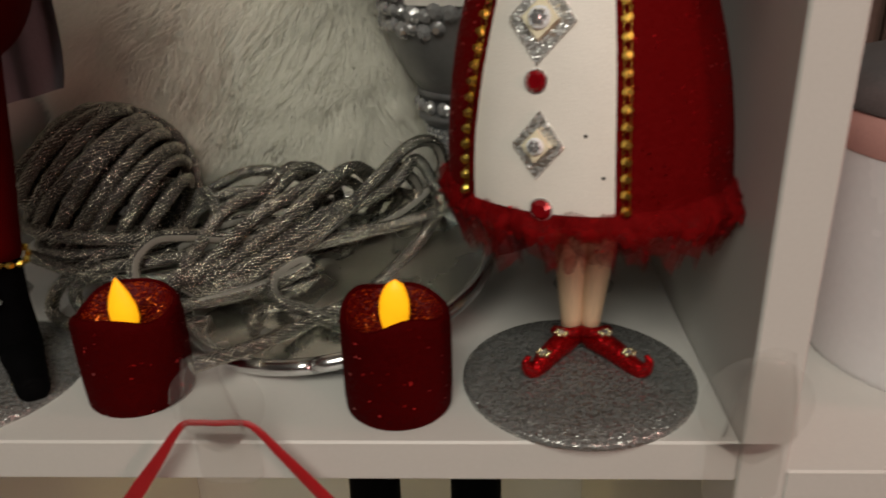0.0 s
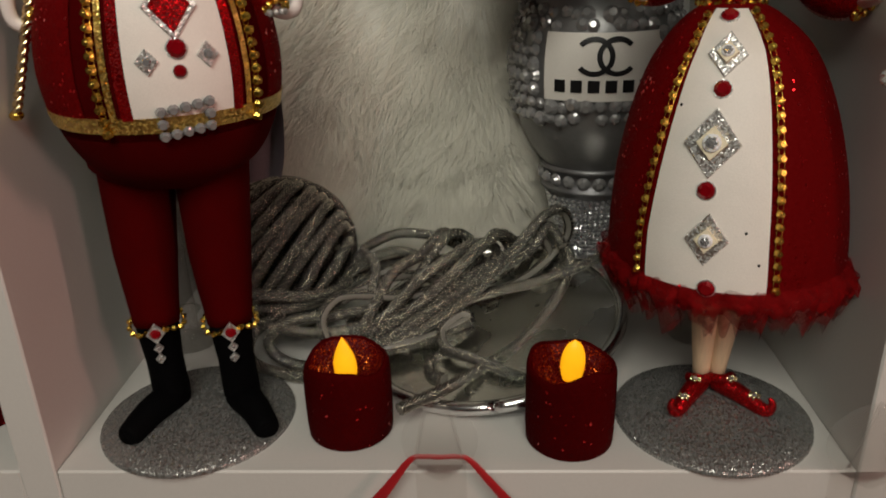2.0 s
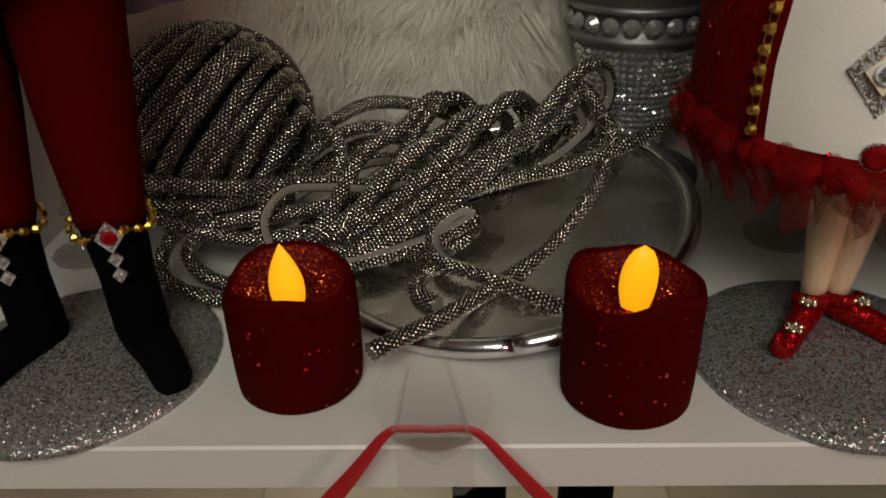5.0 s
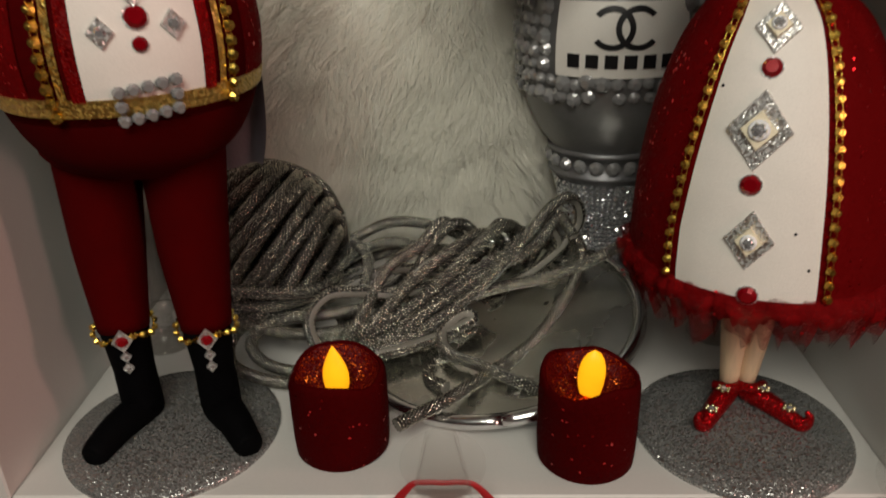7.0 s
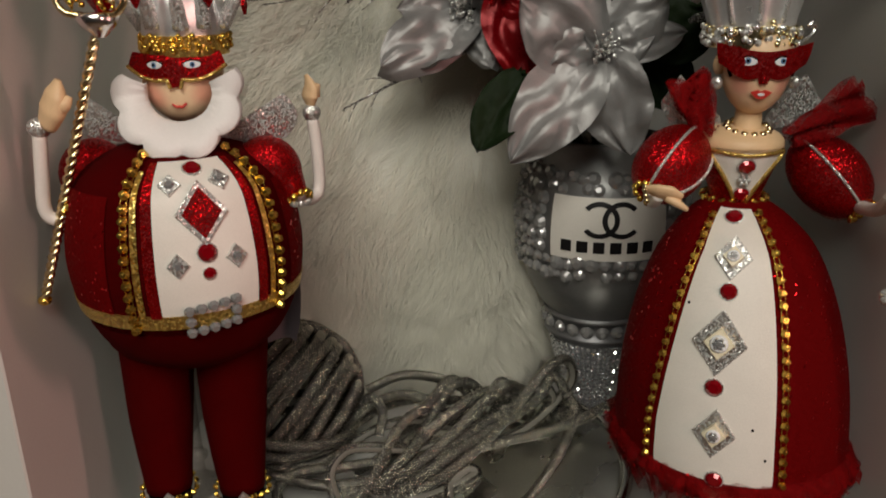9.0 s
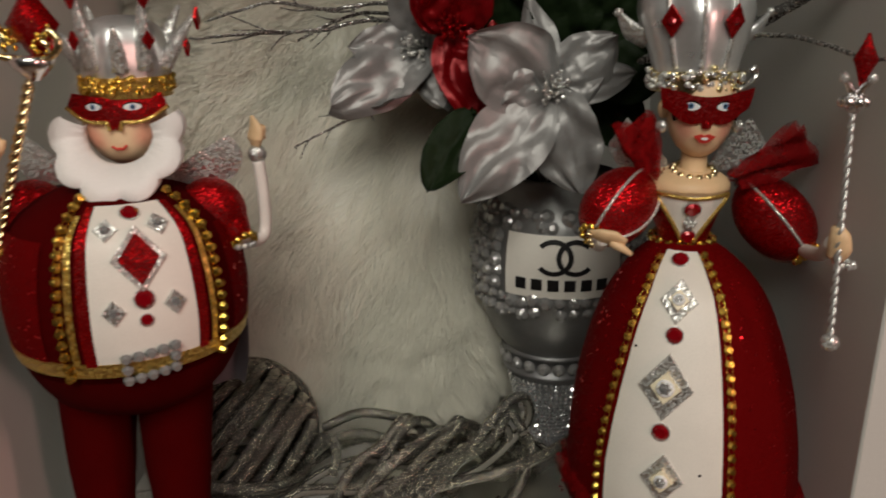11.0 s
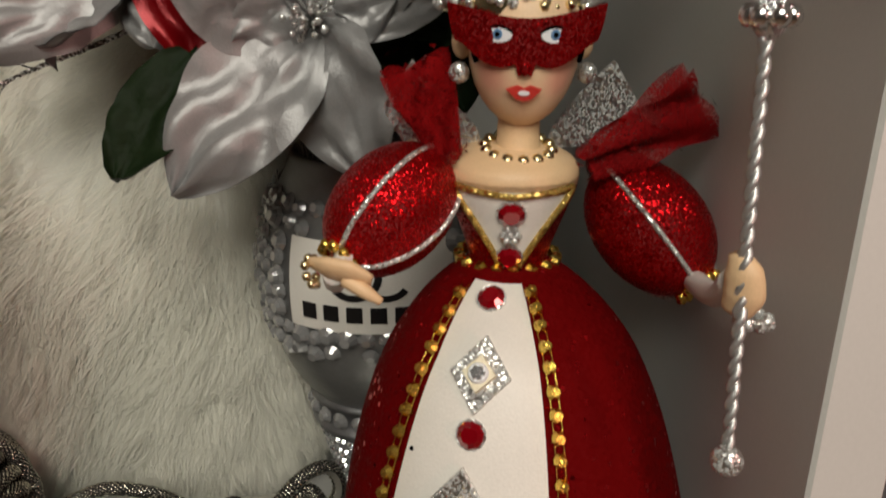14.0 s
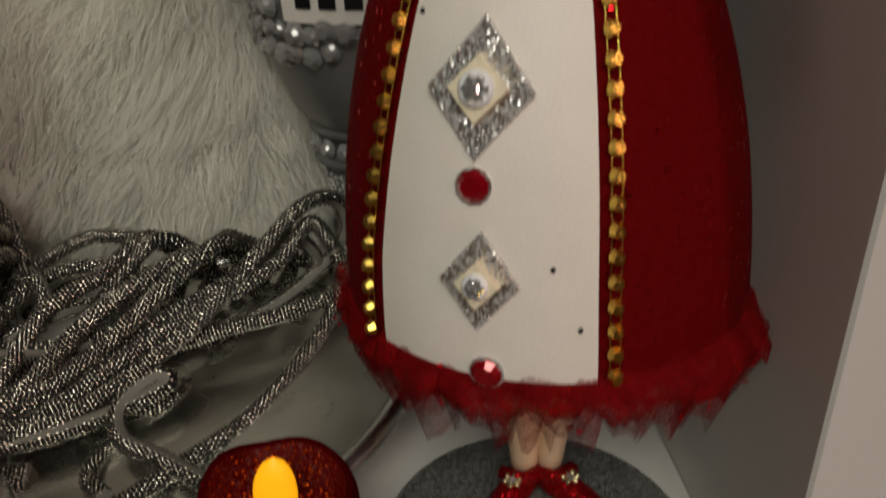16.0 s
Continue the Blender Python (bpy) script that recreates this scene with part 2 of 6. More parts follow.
MAT = {
    "board": surface("white_foil_board", (0.60, 0.59, 0.56), 0.42, vary=0.03, grain=700, blotch=12, bump=0.06),
    # plaster of the unseen room, kept dark to cut bounced light
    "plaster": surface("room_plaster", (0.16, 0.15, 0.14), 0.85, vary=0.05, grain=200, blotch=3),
    "parquet": surface("room_floor", (0.22, 0.14, 0.09), 0.5, vary=0.2, grain=60, blotch=5),
    "velvet": surface("red_felt", (0.060, 0.0003, 0.0006), 0.9, vary=0.15, grain=2600, blotch=90, bump=0.3, gloss=0.04),
    "red_glitter": glitter("red_glitter", (0.15, 0.0006, 0.001), (0.58, 0.008, 0.012), 2600, 0.45, 0.3, 0.85, 0.5, 0.1),
    "skirt": glitter("red_skirt_paint", (0.115, 0.0005, 0.001), (0.95, 0.03, 0.04), 1100, 0.022, 0.2, 0.45, 0.75, 0.05),
    "panel": surface("white_paint", (0.80, 0.76, 0.70), 0.5, vary=0.05, grain=1400, blotch=70, bump=0.12),
    "cream": surface("white_wood_arm", (0.78, 0.72, 0.68), 0.45, vary=0.05, grain=1200, blotch=90),
    "ivory": surface("ivory_setting", (0.84, 0.76, 0.56), 0.35, vary=0.04, grain=900, blotch=90),
    "skin": surface("painted_peach_wood", (0.76, 0.52, 0.30), 0.5, vary=0.06, grain=1500, blotch=80, bump=0.1),
    "queen_face": painted_face("queen_face_paint", (0.82, 0.58, 0.37), (0.72, 0.30, 0.22), ((0.1285, 0.0572, 0.2340), (0.1465, 0.0560, 0.2340)), 0.0075),
    "king_face": painted_face("king_face_paint", (0.90, 0.66, 0.42), (0.74, 0.28, 0.20), ((-0.1070, 0.0510, 0.2325), (-0.0855, 0.0540, 0.2335)), 0.0095),
    "wood": surface("pale_bare_wood", (0.74, 0.55, 0.36), 0.55, vary=0.14, grain=900, blotch=150, stretch=(1, 1, 0.12)),
    "beard": surface("white_beard_paint", (0.82, 0.79, 0.78), 0.55, vary=0.03, grain=900, blotch=60),
    "black": surface("black_boot_paint", (0.002, 0.002, 0.0023), 0.7, vary=0.3, grain=1600, blotch=120, gloss=0.03),
    "ink": surface("black_print", (0.008, 0.008, 0.009), 0.4, vary=0.1),
    "silver_glitter": glitter("silver_glitter", (0.40, 0.40, 0.39), (0.85, 0.85, 0.83), 2200, 0.6, 0.34, 0.8, 0.6),
    "grey_glitter": glitter("silver_base_glitter", (0.15, 0.15, 0.146), (0.55, 0.55, 0.53), 1900, 0.40, 0.36, 0.75, 0.7),
    "gold_glitter": glitter("gold_glitter", (0.35, 0.22, 0.05), (0.80, 0.58, 0.18), 1900, 0.7, 0.3, 0.8, 0.6),
    "gold": surface("gold_metal", (0.88, 0.60, 0.12), 0.22, 1.0, vary=0.1, grain=1500, blotch=200),
    "pale_gold": surface("pale_gold_metal", (0.85, 0.72, 0.42), 0.2, 1.0, vary=0.1, grain=1500, blotch=200),
    "silver": surface("silver_metal", (0.80, 0.80, 0.80), 0.2, 1.0, vary=0.08, grain=900, blotch=120, bump=0.05),
    "hat": surface("silver_foil_hat", (0.84, 0.85, 0.86), 0.30, 0.80, vary=0.06, grain=500, blotch=90, bump=0.1),
    "ruby": surface("ruby_stone", (0.30, 0.002, 0.008), 0.08, 0.35, vary=0.1, grain=300, blotch=80, bump=0.02, coat=1.0),
    "crystal": surface("foiled_crystal", (0.84, 0.86, 0.88), 0.07, 0.82, vary=0.06, grain=400, blotch=100, bump=0.03, coat=0.8),
    "stone": surface("clear_set_stone", (0.34, 0.34, 0.34), 0.08, 0.40, vary=0.15, grain=400, blotch=160, bump=0.05, coat=1.0),
    "plastic": clear("clear_hook_plastic", (0.998, 0.998, 0.995), 0.08, 1.12, 0.03),
    "glass_stick": clear("cut_glass", (0.86, 0.86, 0.85), 0.06, 1.6, 0.03, 0.9),
    "tulle": net("red_tulle", (0.19, 0.001, 0.002), 0.12),
    "sheer": net("sheer_red_tulle", (0.19, 0.001, 0.002), 0.36, 0.35),
    "cape": surface("grey_lilac_satin", (0.24, 0.21, 0.24), 0.4, vary=0.1, grain=900, blotch=80),
    "eye": surface("eye_white", (0.85, 0.86, 0.88), 0.3, vary=0.02),
    "iris": surface("eye_blue", (0.12, 0.24, 0.42), 0.3, vary=0.05),
    "lip": surface("lip_red", (0.55, 0.04, 0.03), 0.4, vary=0.05),
    "wax": glitter("dark_red_wax", (0.050, 0.0003, 0.0006), (0.8, 0.03, 0.03), 1150, 0.007, 0.2, 0.40, 0.8, 0.03),
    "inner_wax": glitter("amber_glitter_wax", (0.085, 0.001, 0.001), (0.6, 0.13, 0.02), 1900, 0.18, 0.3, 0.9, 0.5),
    "flame": glowing("flame_plastic", (1.0, 0.42, 0.006), 1.0),
    # same grey cord as the seam, blackened to paint shade between the beads
    "core": surface("cord_core_shaded", (0.012, 0.011, 0.010), 0.7, vary=0.2, grain=1500, blotch=200, gloss=0.15),
    "seam": surface("cord_seam", (0.17, 0.16, 0.135), 0.65, vary=0.12, grain=1500, blotch=150, bump=0.2),
    "bead": beads("cord_beads_sparkle"),
    "matte_silver": surface("matte_silver", (0.55, 0.55, 0.54), 0.42, 0.8, vary=0.1, grain=1500, blotch=150),
    "fur": fur_material("white_fur"),
    "fur_skin": surface("fur_backing", (0.82, 0.81, 0.74), 0.9, vary=0.06, grain=700, blotch=40),
    "vase": surface("pewter_glaze", (0.22, 0.22, 0.22), 0.40, 0.6, vary=0.08, grain=400, blotch=50),
    "dark_silver": surface("dark_silver", (0.26, 0.26, 0.27), 0.45, 0.8, vary=0.15, grain=900, blotch=120),
    "petal": satin("silver_satin_petal", (0.30, 0.295, 0.295), 0.42, 0.4),
    "red_petal": satin("red_satin_petal", (0.22, 0.002, 0.005), 0.28, 0.4),
    "leaf": surface("green_cloth_leaf", (0.008, 0.016, 0.005), 0.6, vary=0.25, grain=500, blotch=60, bump=0.3, gloss=0.12),
    "twig": glitter("glitter_twig", (0.10, 0.095, 0.09), (0.75, 0.75, 0.74), 1400, 0.3, 0.3, 0.9, 0.7),
    "mirror": surface("tray_mirror", (0.66, 0.66, 0.62), 0.26, 1.0, vary=0.04, grain=500, blotch=30, bump=0.02),
    "ribbon": surface("red_satin_ribbon", (0.34, 0.004, 0.008), 0.4, vary=0.12, grain=1800, blotch=150, bump=0.2, sheen=0.2),
    "porcelain": surface("white_porcelain", (0.78, 0.77, 0.79), 0.25, vary=0.03, grain=300, blotch=20, coat=0.3),
    "rose": surface("rose_band", (0.55, 0.30, 0.27), 0.45, vary=0.08),
    "brown": surface("brown_wood", (0.06, 0.034, 0.025), 0.5, vary=0.25, grain=300, blotch=40),
}


# ---- mesh helpers ----


def spline(points, steps=6):
    """A smooth line through the points (Catmull-Rom)."""
    p = [Vector(q) for q in points]
    p = [2 * p[0] - p[1]] + p + [2 * p[-1] - p[-2]]
    out = []
    for i in range(1, len(p) - 2):
        a, b, c, d = p[i - 1:i + 3]
        for k in range(steps):
            t = k / steps
            out.append(0.5 * (2 * b + (c - a) * t + (2 * a - 5 * b + 4 * c - d) * t * t + (3 * b - a - 3 * c + d) * t ** 3))
    out.append(p[-2])
    return out


class Shape:
    """Collects faces with materials, then becomes one mesh."""

    def __init__(self):
        self.v, self.f, self.m, self.s, self.uv = [], [], [], [], []
        self.mats = []

    def add(self, verts, faces, mat, smooth=True, uvs=None):
        if mat not in self.mats:
            self.mats.append(mat)
        k, base = self.mats.index(mat), len(self.v)
        self.v += [tuple(q) for q in verts]
        for i, face in enumerate(faces):
            self.f.append([base + j for j in face])
            self.m.append(k)
            self.s.append(smooth)
            self.uv.append(uvs[i] if uvs else [(0, 0)] * len(face))
        return self

    def mesh(self, name):
        me = bpy.data.meshes.new(name)
        me.from_pydata(self.v, [], self.f)
        for mat in self.mats:
            me.materials.append(MAT[mat])
        me.polygons.foreach_set("material_index", self.m)
        me.polygons.foreach_set("use_smooth", self.s)
        layer = me.uv_layers.new(name="UVMap")
        layer.data.foreach_set("uv", [c for face in self.uv for uv in face for c in uv])
        me.update()
        return me

    def grid(self, rows, mat, closed=False, smooth=True):
        n = len(rows[0])
        verts = [q for row in rows for q in row]
        faces = []
        for i in range(len(rows) - 1):
            for j in range(n if closed else n - 1):
                k = (j + 1) % n
                faces.append((i * n + j, i * n + k, (i + 1) * n + k, (i + 1) * n + j))
        return self.add(verts, faces, mat, smooth)

    def lathe(self, prof, mat, center=(0, 0, 0), n=32, m=None, cap=True, ripple=None):
        """prof: (radius, height) rows; center may be a function of the height."""
        rows = []
        for r, z in prof:
            c = center(z) if callable(center) else Vector(center)
            row = []
            for j in range(n):
                a = 2 * math.pi * j / n
                rr = r * (1 + (ripple(a, z) if ripple else 0))
                q = Vector((rr * math.sin(a), -rr * math.cos(a), z))
                row.append((m @ q if m else q) + Vector((c[0], c[1], c[2] if len(c) > 2 else 0)))
            rows.append(row)
        self.grid(rows, mat, True)
        if cap:
            self.add(rows[0], [tuple(reversed(range(n)))], mat, False)
            self.add(rows[-1], [tuple(range(n))], mat, False)
        return self

    def ball(self, c, r, mat, n=12, rot=None):
        r = r if hasattr(r, "__len__") else (r, r, r)
        rows = []
        k = max(4, n // 2 + 1)
        for i in range(k + 1):
            t = math.pi * (i / k) * 0.996 + 0.006
            row = []
            for j in range(n):
                a = 2 * math.pi * j / n
                q = Vector((r[0] * math.sin(t) * math.cos(a), r[1] * math.sin(t) * math.sin(a), -r[2] * math.cos(t)))
                row.append(Vector(c) + (rot @ q if rot else q))
            rows.append(row)
        return self.grid(rows, mat, True)

    def tube(self, points, radius, mat, n=8, steps=6, flat=1.0):
        line = spline(points, steps) if steps else [Vector(q) for q in points]
        rad = radius if hasattr(radius, "__len__") else [radius, radius]
        up, rows, length = None, [], [0.0]
        for i, q in enumerate(line):
            d = (line[min(i + 1, len(line) - 1)] - line[max(i - 1, 0)]).normalized()
            if up is None:
                up = d.orthogonal().normalized()
            up = (up - d * up.dot(d))
            up = up.normalized() if up.length > 1e-6 else d.orthogonal().normalized()
            side = d.cross(up)
            f = i / (len(line) - 1) * (len(rad) - 1)
            k = min(int(f), len(rad) - 2)
            r = rad[k] + (rad[k + 1] - rad[k]) * (f - k)
            rows.append([q + r * (math.cos(2 * math.pi * j / n) * up * flat + math.sin(2 * math.pi * j / n) * side) for j in range(n)])
            if i:
                length.append(length[-1] + (q - line[i - 1]).length)
        verts = [q for row in rows for q in row]
        faces, uvs = [], []
        for i in range(len(rows) - 1):
            for j in range(n):
                k = (j + 1) % n
                faces.append((i * n + j, i * n + k, (i + 1) * n + k, (i + 1) * n + j))
                u0, u1 = j / n, (j + 1) / n
                uvs.append([(u0, length[i]), (u1, length[i]), (u1, length[i + 1]), (u0, length[i + 1])])
        faces += [tuple(reversed(range(n))), tuple(range(len(verts) - n, len(verts)))]
        uvs += [[(0.5, 0)] * n] * 2
        return self.add(verts, faces, mat, True, uvs)

    def gem(self, c, normal, r, mat, h=None, n=8, tall=1.0, up=(0, 0, 1)):
        """A cut stone on a surface."""
        z = Vector(normal).normalized()
        y = (Vector(up) - z * Vector(up).dot(z)).normalized()
        x = y.cross(z)
        h = h or r * 0.55
        rows = [[Vector(c) + s * r * (math.cos(2 * math.pi * (j + 0.5) / n) * x + tall * math.sin(2 * math.pi * (j + 0.5) / n) * y) + z * q for j in range(n)]
                for s, q in ((0.85, -0.2 * h), (1.0, 0.25 * h), (0.62, h))]
        self.grid(rows, mat, True, False)
        return self.add(rows[-1], [tuple(range(n))], mat, False)

    def plate(self, outline, c, normal, depth, mat, up=(0, 0, 1), smooth=False):
        """A flat piece with thickness: outline in its own plane, x to the side and y up."""
        z = Vector(normal).normalized()
        y = (Vector(up) - z * Vector(up).dot(z)).normalized()
        x = y.cross(z)
        n = len(outline)
        back = [Vector(c) + x * a + y * b for a, b in outline]
        front = [Vector(c) + x * a * 0.97 + y * b * 0.97 + z * depth for a, b in outline]
        mid = [Vector(c) + x * a + y * b + z * depth * 0.75 for a, b in outline]
        self.grid([back, mid, front], mat, True, smooth)
        self.add(front, [tuple(range(n))], mat, False)
        return self.add(back, [tuple(reversed(range(n)))], mat, False)

    def box(self, lo, hi, mat, bevel=0.0008):
        """A box with eased edges."""
        b, (x0, y0, z0), (x1, y1, z1) = bevel, lo, hi

        def ring(z, d):
            return [Vector(q) for q in ((x0 + d + b, y0 + d, z), (x1 - d - b, y0 + d, z), (x1 - d, y0 + d + b, z), (x1 - d, y1 - d - b, z),
                                        (x1 - d - b, y1 - d, z), (x0 + d + b, y1 - d, z), (x0 + d, y1 - d - b, z), (x0 + d, y0 + d + b, z))]
        rows = [ring(z0, b), ring(z0 + b, 0), ring(z1 - b, 0), ring(z1, b)]
        self.grid(rows, mat, True, False)
        self.add(rows[0], [tuple(reversed(range(8)))], mat, False)
        return self.add(rows[-1], [tuple(range(8))], mat, False)


def thing(name, shape, label="", category="", group="", kind="", at=None):
    """A top-level thing of one mesh."""
    ob = new(name, shape.mesh(name))
    if at is not None:
        ob.matrix_world = at
    return tagged(ob, label, category, group, kind)


def base(name, at, label="", category="", group="", kind=""):
    """A top-level Empty that carries parts."""
    ob = new(name)
    ob.empty_display_size = 0.01
    ob.location = at
    return tagged(ob, label, category, group, kind)


def part(name, shape, parent, label="", kind="", share=None, at=None):
    """One mesh under a thing or under a part, in world coordinates unless at is given."""
    ob = new(name, share or shape.mesh(name))
    ob.parent = parent
    top = parent
    shift = Vector((0, 0, 0))
    while top is not None:
        shift += Vector(top.location)
        top = top.parent
    ob.location = (Vector(at) if at is not None else Vector((0, 0, 0))) - shift
    return tagged(ob, label, "", "", kind)


def diamond(w, h):
    return [(0, -h), (w, 0), (0, h), (-w, 0)]


def oval(w, h, n=20):
    return [(w * math.cos(2 * math.pi * k / n), h * math.sin(2 * math.pi * k / n)) for k in range(n)]

# ---- the room and the shelf unit ----
XL, XR, TOP, BACK, BOARD = -0.1585, 0.1885, 0.420, 0.335, 0.0165
DOWN = -0.352


def room():
    # closed room out of view; dark walls hold back the fill inside the cubby
    lo, hi = Vector((-1.8, -2.6, -0.95)), Vector((1.9, 0.40, 1.55))
    t = 0.1
    for name, a, b, mat, label in (
            ("floor", (lo.x, lo.y, lo.z - t), (hi.x, hi.y, lo.z), "parquet", "brown wooden floor of the room"),
            ("ceiling", (lo.x, lo.y, hi.z), (hi.x, hi.y, hi.z + t), "plaster", "dark plaster ceiling of the unseen room"),
            ("wall_north", (lo.x, hi.y, lo.z), (hi.x, hi.y + t, hi.z), "plaster", "dark plaster wall behind the shelves"),
            ("wall_south", (lo.x, lo.y - t, lo.z), (hi.x, lo.y, hi.z), "plaster", "dark plaster wall of the unseen room"),
            ("wall_west", (lo.x - t, lo.y, lo.z), (lo.x, hi.y, hi.z), "plaster", "dark plaster wall of the unseen room"),
            ("wall_east", (hi.x, lo.y, lo.z), (hi.x + t, hi.y, hi.z), "plaster", "dark plaster wall of the unseen room")):
        thing(name, Shape().box(a, b, mat), label, name.split("_")[0], kind="structure")


room()


def shelf_unit():
    unit = base("cube_shelf_unit", (0.0, 0.16, -0.95), "white foil-covered cube shelf unit with open cubbies", "shelf unit")
    side = XR + BOARD + (XR - XL)
    left = XL - BOARD - (XR - XL)
    for x in (XL - BOARD, XR, left - BOARD, side):
        part("upright_board", Shape().box((x, 0, -0.93), (x + BOARD, BACK, 0.74), "board"), unit)
    for z in (-BOARD, TOP, DOWN - BOARD):
        part("shelf_board", Shape().box((XL + 0.0002, 0.0004, z), (XR - 0.0002, BACK - 0.001, z + BOARD), "board"), unit)
        part("shelf_board", Shape().box((XR + BOARD + 0.0002, 0.0004, z - 0.012), (side - 0.0002, BACK - 0.001, z - 0.012 + BOARD), "board"), unit)
        part("shelf_board", Shape().box((left + 0.0002, 0.0004, z), (XL - BOARD - 0.0002, BACK - 0.001, z + BOARD), "board"), unit)
    part("top_board", Shape().box((left - BOARD, -0.001, 0.7402), (side + BOARD, BACK, 0.775), "board"), unit)
    part("base_board", Shape().box((left - BOARD, -0.001, -0.95), (side + BOARD, BACK, -0.9302), "board"), unit)
    part("back_panel", Shape().box((left - BOARD, BACK + 0.0005, -0.95), (side + BOARD, BACK + 0.006, 0.775), "board"), unit)


shelf_unit()

# ---- the two dolls: each one mesh ----


def direction(a):
    return Vector((math.sin(radians(a)), -math.cos(radians(a)), 0))


def interp(table, z):
    """Radius at a height, from (radius, height) rows in rising height."""
    for (r0, z0), (r1, z1) in zip(table, table[1:]):
        if z <= z1:
            return r0 + (r1 - r0) * max(0, (z - z0)) / (z1 - z0)
    return table[-1][0]


def smooth_profile(table, steps=5):
    return [(q.x, q.z) for q in spline([(r, 0, z) for r, z in table], steps)]


def on(prof, center, a, z, out=0.0):
    """A point and the outward normal on a turned body, at the angle a and height z."""
    r, e = interp(prof, z), 0.002
    slope = (interp(prof, z + e) - interp(prof, z - e)) / (2 * e)
    d = direction(a)
    n = (d - Vector((0, 0, slope))).normalized()
    c = center(z)
    return Vector((c[0], c[1], 0)) + d * r + Vector((0, 0, z)) + n * out, n


def patch(s, prof, center, left, right, z0, z1, out, mat, rows=24, cols=14):
    """A proud painted panel between two angles on a turned body."""
    grid = []
    for i in range(rows + 1):
        z = z0 + (z1 - z0) * i / rows
        grid.append([on(prof, center, left(z) + (right(z) - left(z)) * j / cols, z, out)[0] for j in range(cols + 1)])
    s.grid(grid, mat)


def chain(s, line, normal_at, r, mat, gap=0.0042):
    """A row of small set stones with links between them."""
    dist, last = gap, None
    for i, q in enumerate(line):
        if last is not None:
            dist += (q - last).length
        last = q
        if dist >= gap:
            dist = 0.0
            n = normal_at(i)
            s.gem(q + n * 0.0004, n, r, mat, r * 1.1, 8)
            s.ball(q + n * (r * 0.9), r * 0.55, mat, 6)
    for off in (-0.6, 0.6):
        pts = []
        for i, q in enumerate(line[::3]):
            n = normal_at(min(i * 3, len(line) - 1))
            pts.append(q + n * 0.0006 + n.cross(Vector((0, 0, 1))).normalized() * r * off)
        s.tube(pts, 0.00016, mat, 4, 1)


def set_diamond(s, c, n, size, ground="silver_glitter"):
    """A glitter lozenge with a square setting and a clear stone."""
    s.plate(diamond(size * 0.78, size), c, n, 0.0012, ground)
    rnd = random.Random(int(size * 1e6))
    for k in range(26):
        t = k / 26 * 4
        i, f = int(t), t % 1
        q = diamond(size * 0.74, size * 0.95)
        a, b = q[i], q[(i + 1) % 4]
        z = Vector(n)
        y = (Vector((0, 0, 1)) - z * z.z).normalized()
        x = y.cross(z)
        s.ball(Vector(c) + x * (a[0] + (b[0] - a[0]) * f) + y * (a[1] + (b[1] - a[1]) * f) + z * 0.0011, 0.0003 + 0.0002 * rnd.random(), "silver_glitter", 6)
    s.plate(diamond(size * 0.44, size * 0.49), Vector(c) + Vector(n) * 0.001, n, 0.0022, "ivory")
    s.lathe([(size * 0.27, 0), (size * 0.26, 0.0008), (size * 0.22, 0.0012)], "eye", Vector(c) + Vector(n) * 0.0030, 14, Vector((0, 0, 1)).rotation_difference(Vector(n)).to_matrix())
    for k in range(6):
        s.gem(Vector(c) + Vector(n) * 0.0040 + x * (size * 0.12 * math.cos(k * 1.047)) + y * (size * 0.12 * math.sin(k * 1.047)), n, size * 0.10, "crystal", size * 0.08, 5)
    s.gem(Vector(c) + Vector(n) * 0.0042, n, size * 0.12, "crystal", size * 0.12, 6)


def red_stone(s, c, n, r):
    s.lathe([(r * 1.12, 0), (r * 1.12, 0.0006)], "silver_glitter", c, 12, Vector((0, 0, 1)).rotation_difference(Vector(n)).to_matrix())
    s.gem(Vector(c) + Vector(n) * 0.0005, n, r, "ruby", r * 0.5, 10)


def twist(s, a, b, r, mat):
    """A rod of two strands wound round each other."""
    a, b = Vector(a), Vector(b)
    d = (b - a).normalized()
    x = d.orthogonal().normalized()
    y = d.cross(x)
    n = int((b - a).length / 0.0011)
    for ph in (0, math.pi):
        pts = [a + (b - a) * i / n + (x * math.cos(ph + i * 0.9) + y * math.sin(ph + i * 0.9)) * r * 0.5 for i in range(n + 1)]
        s.tube(pts, r * 0.62, mat, 6, 1)


def disc_base(s, c, r):
    prof = [(r, 0.0), (r, 0.0016), (r * 0.97, 0.0024), (r * 0.7, 0.0036), (r * 0.4, 0.005), (r * 0.12, 0.006), (0.0005, 0.0062)]
    s.lathe(prof, "grey_glitter", c, 64)


